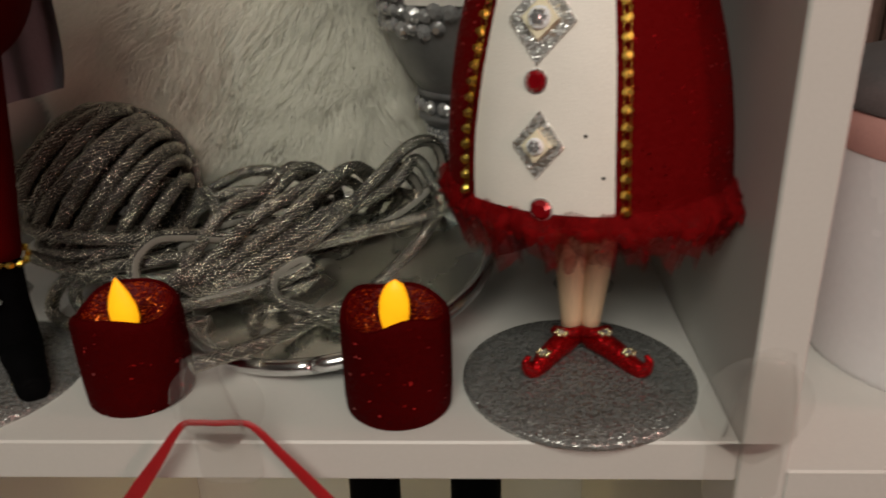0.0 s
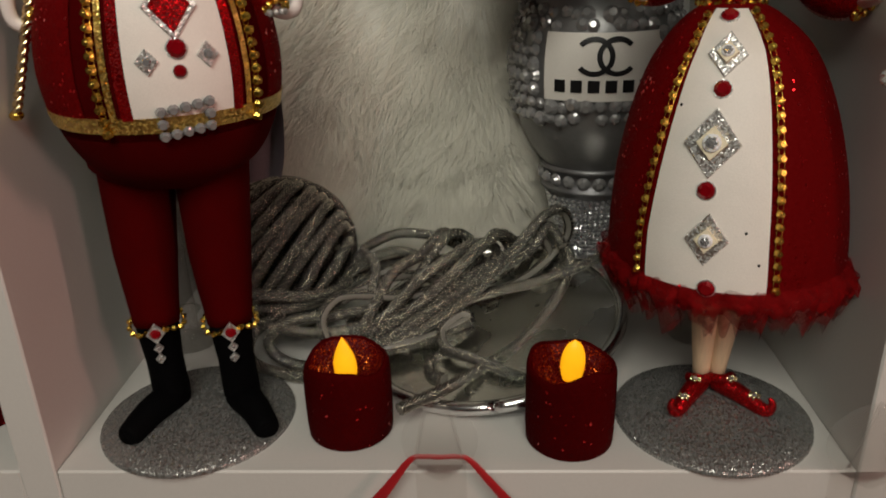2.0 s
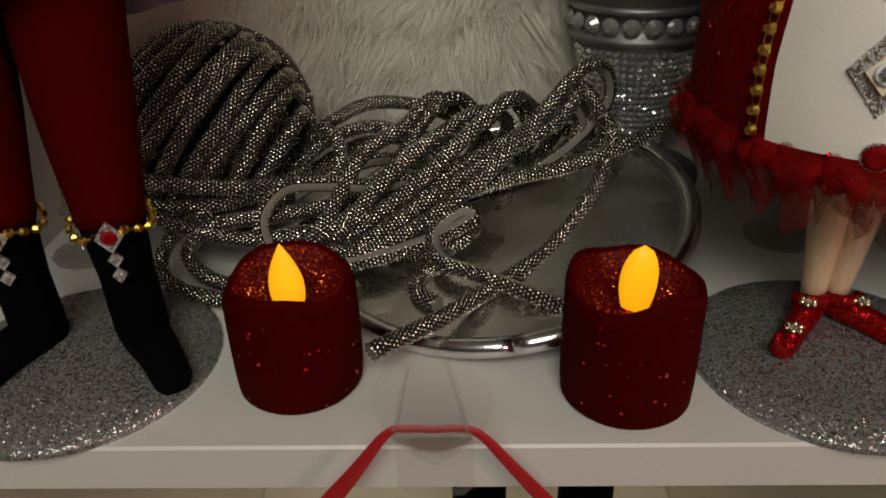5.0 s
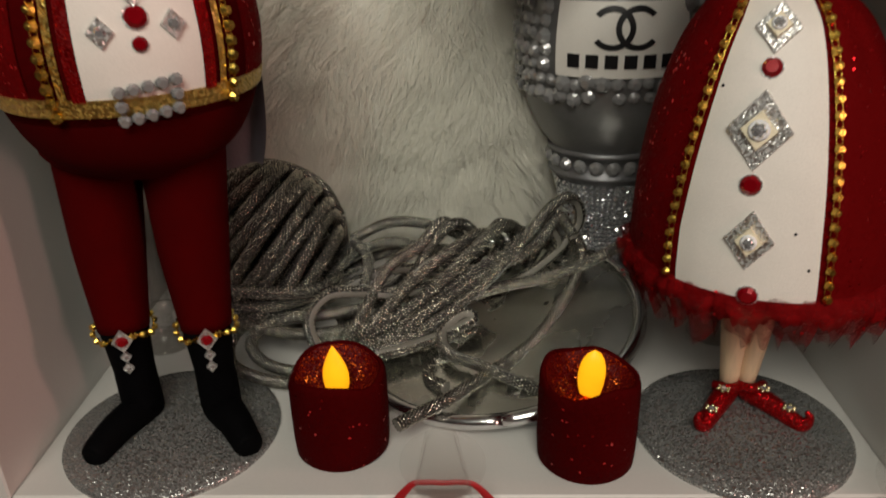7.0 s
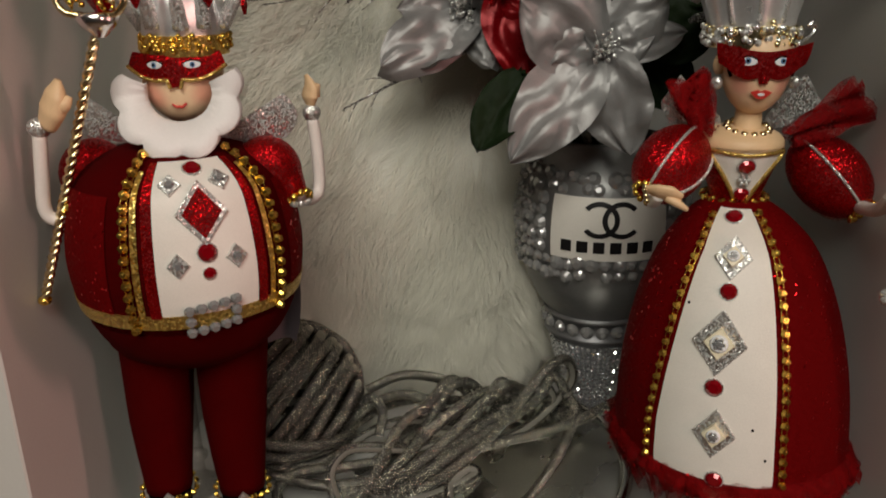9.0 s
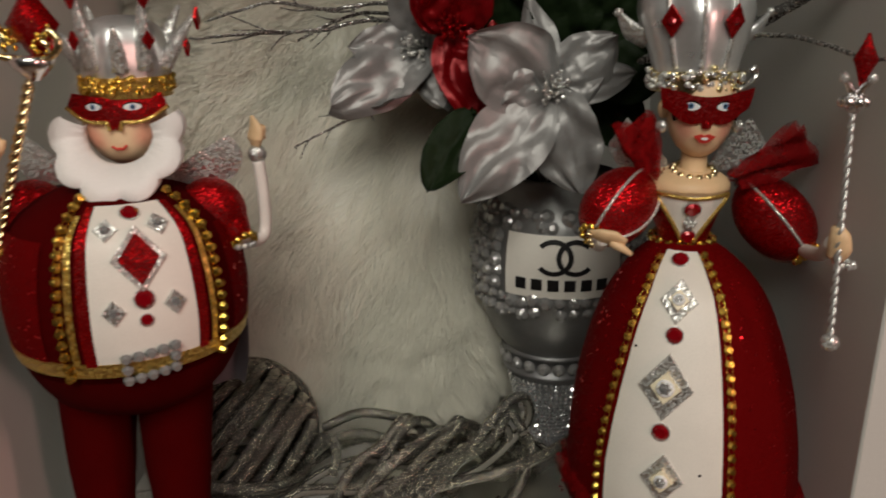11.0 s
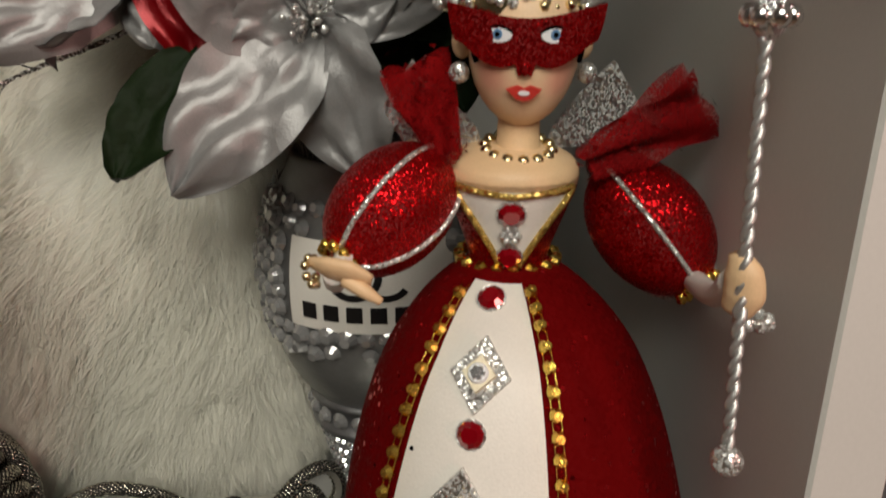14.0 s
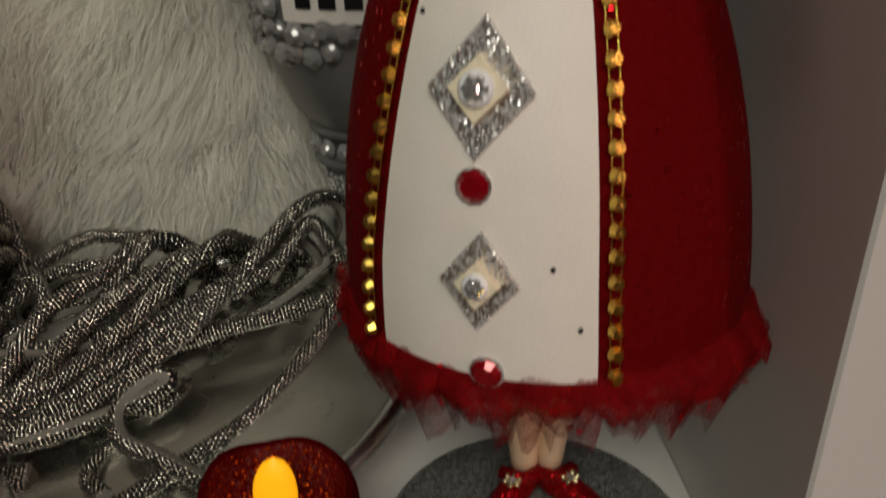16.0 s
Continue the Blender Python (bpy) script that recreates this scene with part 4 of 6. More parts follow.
def king():
    s = Shape()
    disc_base(s, (-0.1065, 0.041, 0), 0.0455)
    bc = (-0.1010, 0.0540, 0)
    cb = lambda z: bc
    prof = [(0.020, 0.1190), (0.0330, 0.1270), (0.0400, 0.1360), (0.0450, 0.1480), (0.0474, 0.1610), (0.0476, 0.1740), (0.0450, 0.1900), (0.0400, 0.2020), (0.0270, 0.2110), (0.0120, 0.2150)]
    fine = smooth_profile(prof)
    s.lathe([q for q in fine if q[1] < 0.1500], "velvet", bc, 64)
    s.lathe([q for q in fine if q[1] > 0.1430], "velvet", bc, 64)
    belt = [(interp(fine, z) + 0.0010, z) for z in (0.1490, 0.1505, 0.1530, 0.1550)]
    s.lathe(belt, "gold_glitter", bc, 64)
    fa = 28
    patch(s, fine, cb, lambda z: fa - 23, lambda z: fa + 23, 0.1545, 0.2105, 0.0008, "panel", 26, 16)
    for e in (-1, 1):
        patch(s, fine, cb, lambda z: fa + e * 23 - (5 if e < 0 else 0), lambda z: fa + e * 23 + (5 if e > 0 else 0), 0.1545, 0.2100, 0.0013, "red_glitter", 20, 3)
        line, norms = [], []
        for i in range(120):
            z = 0.1500 + 0.0620 * i / 119
            q, n = on(fine, cb, fa + e * 36, z, 0.0012)
            line.append(q), norms.append(n)
        chain(s, line, lambda i: norms[i], 0.0021, "gold", 0.0044)
        patch(s, fine, cb, lambda z: fa + e * 32 - 1.6, lambda z: fa + e * 32 + 1.6, 0.1545, 0.2080, 0.0009, "gold_glitter", 20, 2)
        patch(s, fine, cb, lambda z: fa + e * 75 - 28, lambda z: fa + e * 75 + 28, 0.1550, 0.2000, 0.0007, "skirt", 16, 8)
    q, n = on(fine, cb, fa, 0.1940, 0.0008)
    s.plate(diamond(0.0098, 0.0125), q, n, 0.0008, "silver_glitter")
    s.plate(diamond(0.0074, 0.0098), q + n * 0.0006, n, 0.0012, "red_glitter")
    for a, z in ((-14, 0.2035), (13, 0.2040), (-13, 0.1755), (13, 0.1765)):
        q, n = on(fine, cb, fa + a, z, 0.0008)
        s.plate(diamond(0.0042, 0.0048), q, n, 0.0012, "silver_glitter")
        s.gem(q + n * 0.001, n, 0.0020, "crystal")
    for z, r in ((0.2080, 0.0034), (0.1795, 0.0035), (0.1715, 0.0023)):
        q, n = on(fine, cb, fa, z, 0.0008)
        red_stone(s, q, n, r)
    # buckle: a ring of clear cut beads on silver cups
    for i in range(5):
        for j in range(3):
            if 0 < i < 4 and j == 1:
                continue
            q, n = on(fine, cb, fa - 10.5 + i * 5.2, 0.1483 + j * 0.0046 + 0.0006 * i, 0.0014)
            s.gem(q + n * 0.0006, n, 0.0023, "stone", 0.0020, 8)
            s.ball(q, (0.0023, 0.0023, 0.0014), "dark_silver", 8)
    # trousers, boots
    for side, top, mid, low, toe in (
            (-1, (-0.1215, 0.055, 0.128), (-0.1230, 0.052, 0.085), (-0.1215, 0.046, 0.050), (-0.1310, 0.0180, 0.0060)),
            (1, (-0.0875, 0.055, 0.128), (-0.0885, 0.052, 0.085), (-0.0870, 0.047, 0.050), (-0.0690, 0.0240, 0.0060))):
        s.tube([top, mid, low], [0.0168, 0.0142, 0.0104], "velvet", 24, 8)
        lo = Vector(low)
        heel = Vector((lo.x, lo.y + 0.002, 0.010))
        s.tube([lo + Vector((0, 0, 0.001)), lo.lerp(heel, 0.5), heel], [0.0100, 0.0085, 0.0088], "black", 18, 5)
        t = Vector(toe)
        s.tube([heel + Vector((0, 0.006, -0.002)), heel + Vector((0, 0, -0.002)), heel.lerp(t, 0.55) + Vector((0, 0, 0.001)), t, t + (t - heel).normalized() * 0.0030], [0.0060, 0.0085, 0.0070, 0.0060, 0.0030], "black", 16, 5)
        ring = [lo + direction(a) * 0.0112 + Vector((0, 0, 0.0014 * math.sin(radians(a * 3)))) for a in range(0, 361, 5)]
        chain(s, ring, lambda i: direction(5 * i), 0.0016, "gold", 0.0036)
        d = direction(18)
        q = lo + d * 0.0118
        s.plate(diamond(0.0042, 0.0052), q, d, 0.0012, "silver_glitter")
        s.gem(q + d * 0.001, d, 0.0026, "ruby")
        for dz in (-0.0085, -0.0140):
            s.plate(diamond(0.0022, 0.0026), lo + d * 0.0096 + Vector((0, 0, dz)), d, 0.0014, "silver_glitter")
            s.gem(lo + d * 0.0108 + Vector((0, 0, dz)), d, 0.0011, "crystal")
    s.ball((-0.1045, 0.0545, 0.1290), (0.0360, 0.0300, 0.0125), "velvet", 24)
    # cape
    rows = []
    for i in range(15):
        t = i / 14
        w = 0.0425 + 0.0010 * t - 0.006 * t ** 6
        rows.append([Vector((-0.103 + w * u, 0.0880 + 0.012 * t - 0.016 * abs(u) ** 3 + 0.004 * math.sin(u * 9), 0.2080 - (0.1110 - 0.0100 * u) * t)) for u in [k / 10 - 1 for k in range(21)]])
    s.grid(rows, "cape")
    s.grid([[q + Vector((0, 0.001, 0)) for q in row] for row in rows[::-1]], "cape")
    # sleeves and white arms
    for c, r in ((Vector((-0.1400, 0.0600, 0.1990)), (0.0145, 0.0145, 0.0150)), (Vector((-0.0660, 0.0610, 0.1990)), (0.0148, 0.0140, 0.0155))):
        s.ball(c, r, "red_glitter", 24)
    for cuff in (Vector((-0.1370, 0.0340, 0.1925)), Vector((-0.0530, 0.0560, 0.1905))):
        for k in range(12):
            s.ball(cuff + direction(k * 30) * 0.0056 + Vector((0, 0, 0.002 * math.sin(k))), 0.0018, "gold", 7)
            s.ball(cuff + direction(k * 30) * 0.0050 + Vector((0, 0, -0.0032)), 0.0015, "silver_glitter", 6)
    s.tube([(-0.1400, 0.052, 0.196), (-0.1370, 0.0340, 0.1900)], [0.010, 0.0055], "red_glitter", 12, 3)
    s.tube([(-0.0600, 0.060, 0.197), (-0.0530, 0.0560, 0.1890)], [0.010, 0.0055], "red_glitter", 12, 3)
    s.tube([(-0.1370, 0.0340, 0.1890), (-0.1440, 0.0310, 0.1868), (-0.1478, 0.0300, 0.1915), (-0.1465, 0.0300, 0.2060), (-0.1445, 0.0300, 0.2220)], 0.0027, "cream", 10, 6)
    s.tube([(-0.0530, 0.0570, 0.1880), (-0.0490, 0.0650, 0.1858), (-0.0462, 0.0710, 0.1890), (-0.0462, 0.0725, 0.2050), (-0.0475, 0.0730, 0.2200)], 0.0027, "cream", 10, 6)
    s.ball((-0.0476, 0.0730, 0.2222), 0.0040, "silver_glitter", 14)
    s.tube([(-0.0478, 0.0730, 0.2250), (-0.0480, 0.0730, 0.2290), (-0.0474, 0.0730, 0.2330), (-0.0490, 0.0730, 0.2385)], [0.0024, 0.0050, 0.0044, 0.0010], "skin", 12, 5, 0.5)
    s.tube([(-0.0462, 0.0728, 0.2300), (-0.0440, 0.0728, 0.2345)], [0.0030, 0.0010], "skin", 8, 5)
    s.ball((-0.1440, 0.0300, 0.2240), (0.0048, 0.0048, 0.0040), "silver_glitter", 14)
    s.tube([(-0.1410, 0.0300, 0.2250), (-0.1375, 0.0295, 0.2310), (-0.1350, 0.0290, 0.2370), (-0.1335, 0.0290, 0.2420)], [0.0060, 0.0082, 0.0066, 0.0020], "skin", 14, 5, 0.55)
    s.tube([(-0.1360, 0.0270, 0.2300), (-0.1310, 0.0262, 0.2330), (-0.1290, 0.0270, 0.2360)], [0.0030, 0.0026, 0.0012], "skin", 8, 5)
    # sceptre
    twist(s, (-0.1545, 0.0300, 0.1535), (-0.1170, 0.0290, 0.2570), 0.0020, "pale_gold")
    s.ball((-0.1548, 0.0300, 0.1525), (0.0030, 0.0030, 0.0022), "gold", 8)
    o = Vector((-0.1150, 0.0290, 0.2610))
    s.lathe([(0.0020, -0.004), (0.0062, 0.000), (0.0080, 0.0035), (0.0060, 0.0050)], "silver", o, 20)
    s.lathe([(0.0006, -0.0120), (0.0098, 0.0010), (0.0006, 0.0140)], "red_glitter", o + Vector((0.002, 0, 0.0145)), 4)
    for e in (-1, 1):
        s.tube([o + Vector((e * 0.004, -0.002, 0.004)), o + Vector((e * 0.0095, -0.004, 0.005)), o + Vector((e * 0.0125, -0.004, 0.0095)), o + Vector((e * 0.0095, -0.004, 0.0135)), o + Vector((e * 0.0065, -0.004, 0.0105)), o + Vector((e * 0.0085, -0.004, 0.0085))], 0.0013, "pale_gold", 7, 5)
        rnd = random.Random(3 + e)
        for _ in range(26):
            s.ball(o + Vector((e * rnd.uniform(0.003, 0.009), -0.004 + rnd.uniform(-0.002, 0.004), 0.006 + rnd.uniform(0, 0.010))), rnd.uniform(0.0007, 0.0014), "gold", 6)
    # glitter collar
    for e in (-1, 1):
        fan = []
        for i in range(9):
            t = i / 8
            a = Vector((-0.102 + e * (0.014 + 0.004 * t), 0.0640, 0.2100 + 0.006 * t))
            b = Vector((-0.102 + e * (0.0300 + 0.0185 * math.sin(math.pi * (0.25 + 0.5 * t))), 0.0700, 0.2120 + 0.0190 * t))
            fan.append([a.lerp(b, k / 6) for k in range(7)])
        s.grid(fan, "silver_glitter")
        s.grid([[q + Vector((0, 0.0012, 0)) for q in row] for row in fan[::-1]], "silver_glitter")
    # head, beard, mask
    hc, ha = Vector((-0.0985, 0.0640, 0.2390)), 8
    s.ball(hc, (0.0165, 0.0160, 0.0190), "king_face", 28)

    def face(a, z, out=0.0):
        k = math.sqrt(max(0.0, 1 - ((z - hc.z) / 0.0190) ** 2))
        d = direction(ha + a)
        return Vector((hc.x + d.x * (0.0165 * k + out), hc.y + d.y * (0.0160 * k + out), z))
    outline = []
    for k in range(73):
        a = radians(155 + 230 * k / 72)
        lobes = 0.92 + 0.15 * abs(math.sin(4.5 * (a - radians(155)))) ** 0.7
        outline.append((0.0243 * lobes * math.cos(a), 0.0225 * lobes * math.sin(a)))
    outline = [(x, y) for x, y in outline if y < 0.0135]
    inner = [(0.0132 * math.cos(radians(a)), 0.0010 + 0.0112 * math.sin(radians(a))) for a in range(20, -201, -5)]
    bn = direction(ha)
    bx = Vector((0, 0, 1)).cross(bn)
    bo = Vector((-0.0965, 0.0545, 0.2335))
    n = 60
    outer = [outline[int(k / n * (len(outline) - 1))] for k in range(n + 1)]
    inr = list(reversed(inner))
    inr = [inr[int(k / n * (len(inr) - 1))] for k in range(n + 1)]
    rows = []
    for depth, f in ((0.0, 0.0), (0.0060, 0.0), (0.0075, 0.06), (0.0080, 0.5), (0.0066, 1.0), (0.0, 1.0)):
        rows.append([bo + bx * (a[0] + (b[0] - a[0]) * f) + Vector((0, 0, a[1] + (b[1] - a[1]) * f)) + bn * (depth + 0.001 - 0.72 * min(0.0, a[1] + (b[1] - a[1]) * f)) for a, b in zip(outer, inr)])
    s.grid(rows, "beard")
    s.tube([face(-11, 0.2296, 0.0003), face(-4, 0.2282, 0.0004), face(0, 0.2286, 0.0004), face(4, 0.2282, 0.0004), face(11, 0.2298, 0.0003)], 0.0005, "lip", 6, 4)
    rows = []
    for i in range(41):
        a = -64 + 128 * i / 40
        t = abs(a) / 64
        low = 0.2402 - 0.0012 * math.sin(min(1, t * 1.1) * math.pi) + 0.0042 * t ** 3 + (-0.0036 if abs(a) < 7 else 0)
        rows.append([face(a, low + (0.2488 + 0.0012 * t * t - low) * k / 5, 0.0012 + 0.0042 * t ** 3) for k in range(6)])
    s.grid(rows, "red_glitter")
    edge = [row[0] + (row[0] - hc).normalized() * 0.0003 for row in rows]
    s.tube(edge[:19], 0.0008, "gold_glitter", 6, 1)
    s.tube(edge[22:], 0.0008, "gold_glitter", 6, 1)
    for a in (-26, 24):
        d = direction(ha + a)
        q = face(a, 0.2452, 0.0014)
        s.plate(oval(0.0034, 0.0014), q, d, 0.0006, "eye")
        s.plate(oval(0.0011, 0.0011, 12), q + d * 0.0005, d, 0.0003, "iris")
        s.plate(oval(0.0005, 0.0005, 10), q + d * 0.0008, d, 0.0002, "black")
        s.tube([face(a + k * 10, 0.2462 + 0.0007 * (1 - k * k), 0.0020) for k in (-1.2, -0.5, 0, 0.5, 1.2)], 0.0003, "black", 5, 3)
    # crown
    cc = Vector((-0.0965, 0.0660, 0))
    s.lathe([(0.0172, 0.2480), (0.0176, 0.2560)], "gold_glitter", cc, 40)
    rnd = random.Random(8)
    for _ in range(90):
        q = cc + direction(rnd.uniform(-110, 110)) * 0.0178 + Vector((0, 0, rnd.uniform(0.2500, 0.2562)))
        s.ball(q, rnd.uniform(0.0009, 0.0015), "gold", 6)
    rows = []
    for r, z in smooth_profile([(0.0165, 0.2550), (0.0168, 0.2620), (0.0160, 0.2700), (0.0130, 0.2760), (0.0060, 0.2790), (0.0005, 0.2795)], 4):
        rows.append([Vector((cc.x, cc.y, z)) + direction(360 * j / 60) * r * (1 + 0.03 * math.cos(radians(360 * j / 60) * 6)) for j in range(60)])
    s.grid(rows, "hat", True)
    for a, h in ((-75, 0.020), (-38, 0.028), (5, 0.016), (38, 0.028), (80, 0.020), (140, 0.024), (-140, 0.024)):
        d = direction(ha + a)
        p0 = cc + d * 0.0155 + Vector((0, 0, 0.2590))
        out = d * (0.0045 if abs(a) < 60 else 0.0140)
        s.tube([p0, p0 + out * 0.5 + Vector((0, 0, h * 0.55)), p0 + out + Vector((0, 0, h))], [0.0050, 0.0040, 0.0012], "silver_glitter", 10, 5, 0.6)
        if abs(a) > 20 and abs(a) < 100:
            s.plate(diamond(0.0030, 0.0044), p0 + out + Vector((0, 0, h - 0.001)) + d * 0.0008, d, 0.0012, "red_glitter")
            s.plate(diamond(0.0026, 0.0036), p0 + out * 0.4 + Vector((0, 0, h * 0.4)) + d * 0.0042, d, 0.0012, "red_glitter")
    thing("king_doll", s, "red and white bearded king doll on a silver base", "doll")


queen()
king()

# ---- candles ----


def candle(x, y, turn, lean, h, blunt=1.0):
    b = base("led_candle", (x, y, 0), "dark red glittered flameless candle with a lit amber flame", "candle", "flameless candles")
    s = Shape()
    rnd = random.Random(int(x * 1000) + 500)
    ph = rnd.random() * 6
    n = 48
    outer = [(0.0185, 0.0), (0.0196, 0.0012), (0.0200, 0.008), (0.0201, 0.020), (0.0200, 0.030), (0.0199, h - 0.006)]

    def rim(a):
        return 0.0018 * math.sin(a * 2 + ph) + 0.0011 * math.sin(a * 3 + 1.7 * ph) + 0.0006 * math.sin(5 * a)
    rows = []
    for r, z in outer:
        rows.append([Vector((x + r * (1 + 0.006 * math.sin(3 * a + 60 * z + ph)) * math.sin(a), y - r * math.cos(a), z)) for a in [2 * math.pi * j / n for j in range(n)]])
    for r, dz in ((0.0198, -0.0030), (0.0192, -0.0008), (0.0182, 0.0), (0.0172, -0.0010)):
        rows.append([Vector((x + r * math.sin(a), y - r * math.cos(a), h + dz + rim(a))) for a in [2 * math.pi * j / n for j in range(n)]])
    s.grid(rows, "wax", True)
    s.add(rows[0], [tuple(reversed(range(n)))], "wax", False)
    part("wax_body", s, b)
    s = Shape()
    rows = []
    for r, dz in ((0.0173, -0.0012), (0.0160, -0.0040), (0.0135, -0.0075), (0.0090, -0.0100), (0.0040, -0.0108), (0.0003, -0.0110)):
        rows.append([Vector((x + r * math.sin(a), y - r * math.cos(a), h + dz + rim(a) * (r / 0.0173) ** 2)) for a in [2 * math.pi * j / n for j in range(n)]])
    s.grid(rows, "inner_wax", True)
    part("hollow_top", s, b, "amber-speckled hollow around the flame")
    s = Shape()
    rows = []
    for k in range(13):
        t = k / 12
        r = 0.0053 * math.sin(math.pi * (0.22 + 0.78 * t) ** (0.9 * blunt)) ** (0.9 / blunt ** 1.5) + 0.0001 if k < 12 else 0.0002
        c = Vector((x + lean * t * t, y - 0.002, h - 0.0105 + 0.0215 * t))
        rows.append([c + Vector((r * math.cos(a), 0.62 * r * math.sin(a), (0.0016 * math.cos(a + turn) if k == 0 else 0))) for a in [2 * math.pi * j / 20 for j in range(20)]])
    s.grid(rows, "flame", True)
    part("flame", s, b, "glowing amber plastic flame")


candle(-0.0312, 0.0325, 0.3, -0.0005, 0.0385)
candle(0.0700, 0.0250, 2.6, 0.0010, 0.0405, 1.45)

# ---- silver cord ----


def strand(line, r, seed, bare=2):
    """A grey cord with rows of small beads, shade painted between them, and one bare seam."""
    rnd = random.Random(seed)
    fine = spline(line, 12)
    gap, pts, left = 0.00135, [fine[0]], 0.0
    for a, b in zip(fine, fine[1:]):
        n = (b - a).length
        while left + n >= gap:
            t = gap - left
            a = a + (b - a) * (t / n)
            pts.append(a)
            n, left = (b - a).length, 0.0
            if n < 1e-9:
                break
        left += n
    s, around, core = Shape(), 11, r * 0.86
    up, start = None, rnd.randrange(around)
    rings, bv, bf = [], [], []
    for i, q in enumerate(pts):
        d = (pts[min(i + 1, len(pts) - 1)] - pts[max(i - 1, 0)]).normalized()
        up = d.orthogonal() if up is None else up - d * up.dot(d)
        up = up.normalized() if up.length > 1e-6 else d.orthogonal().normalized()
        side = d.cross(up)
        ring = []
        for j in range(around):
            a = 2 * math.pi * j / around
            ring.append(q + (up * math.cos(a) + side * math.sin(a)) * core)
        rings.append(ring)
        for j in range(around):
            if (j - start) % around < bare:
                continue
            a = 2 * math.pi * (j + 0.5 * (i % 2)) / around
            n = up * math.cos(a) + side * math.sin(a)
            e, w = d * 0.00056, d.cross(n) * 0.00056
            sp = rnd.uniform(-0.2, 0.2)
            e, w = e * math.cos(sp) + w * math.sin(sp), w * math.cos(sp) - e * math.sin(sp)
            c = q + n * core
            k = len(bv)
            top = c + n * 0.00064 + (d * rnd.uniform(-1, 1) + d.cross(n) * rnd.uniform(-1, 1)) * 0.00028
            bv += [c + e, c + w, c - e, c - w, top]
            bf += [(k, k + 1, k + 4), (k + 1, k + 2, k + 4), (k + 2, k + 3, k + 4), (k + 3, k, k + 4)]
    m, flat = around, [q for ring in rings for q in ring]
    core_f, seam_f = [], []
    for i in range(len(rings) - 1):
        for j in range(m):
            f = (i * m + j, i * m + (j + 1) % m, (i + 1) * m + (j + 1) % m, (i + 1) * m + j)
            (seam_f if (j - start) % m < bare else core_f).append(f)
    s.add(flat, core_f, "core")
    if seam_f:
        s.add(flat, seam_f, "seam")
    s.add(rings[0], [tuple(reversed(range(m)))], "seam", False)
    s.add(rings[-1], [tuple(range(m))], "seam", False)
    return s.add(bv, bf, "bead")


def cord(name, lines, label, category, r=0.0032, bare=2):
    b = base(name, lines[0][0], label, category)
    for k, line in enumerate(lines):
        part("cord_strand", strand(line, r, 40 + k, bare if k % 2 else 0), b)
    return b


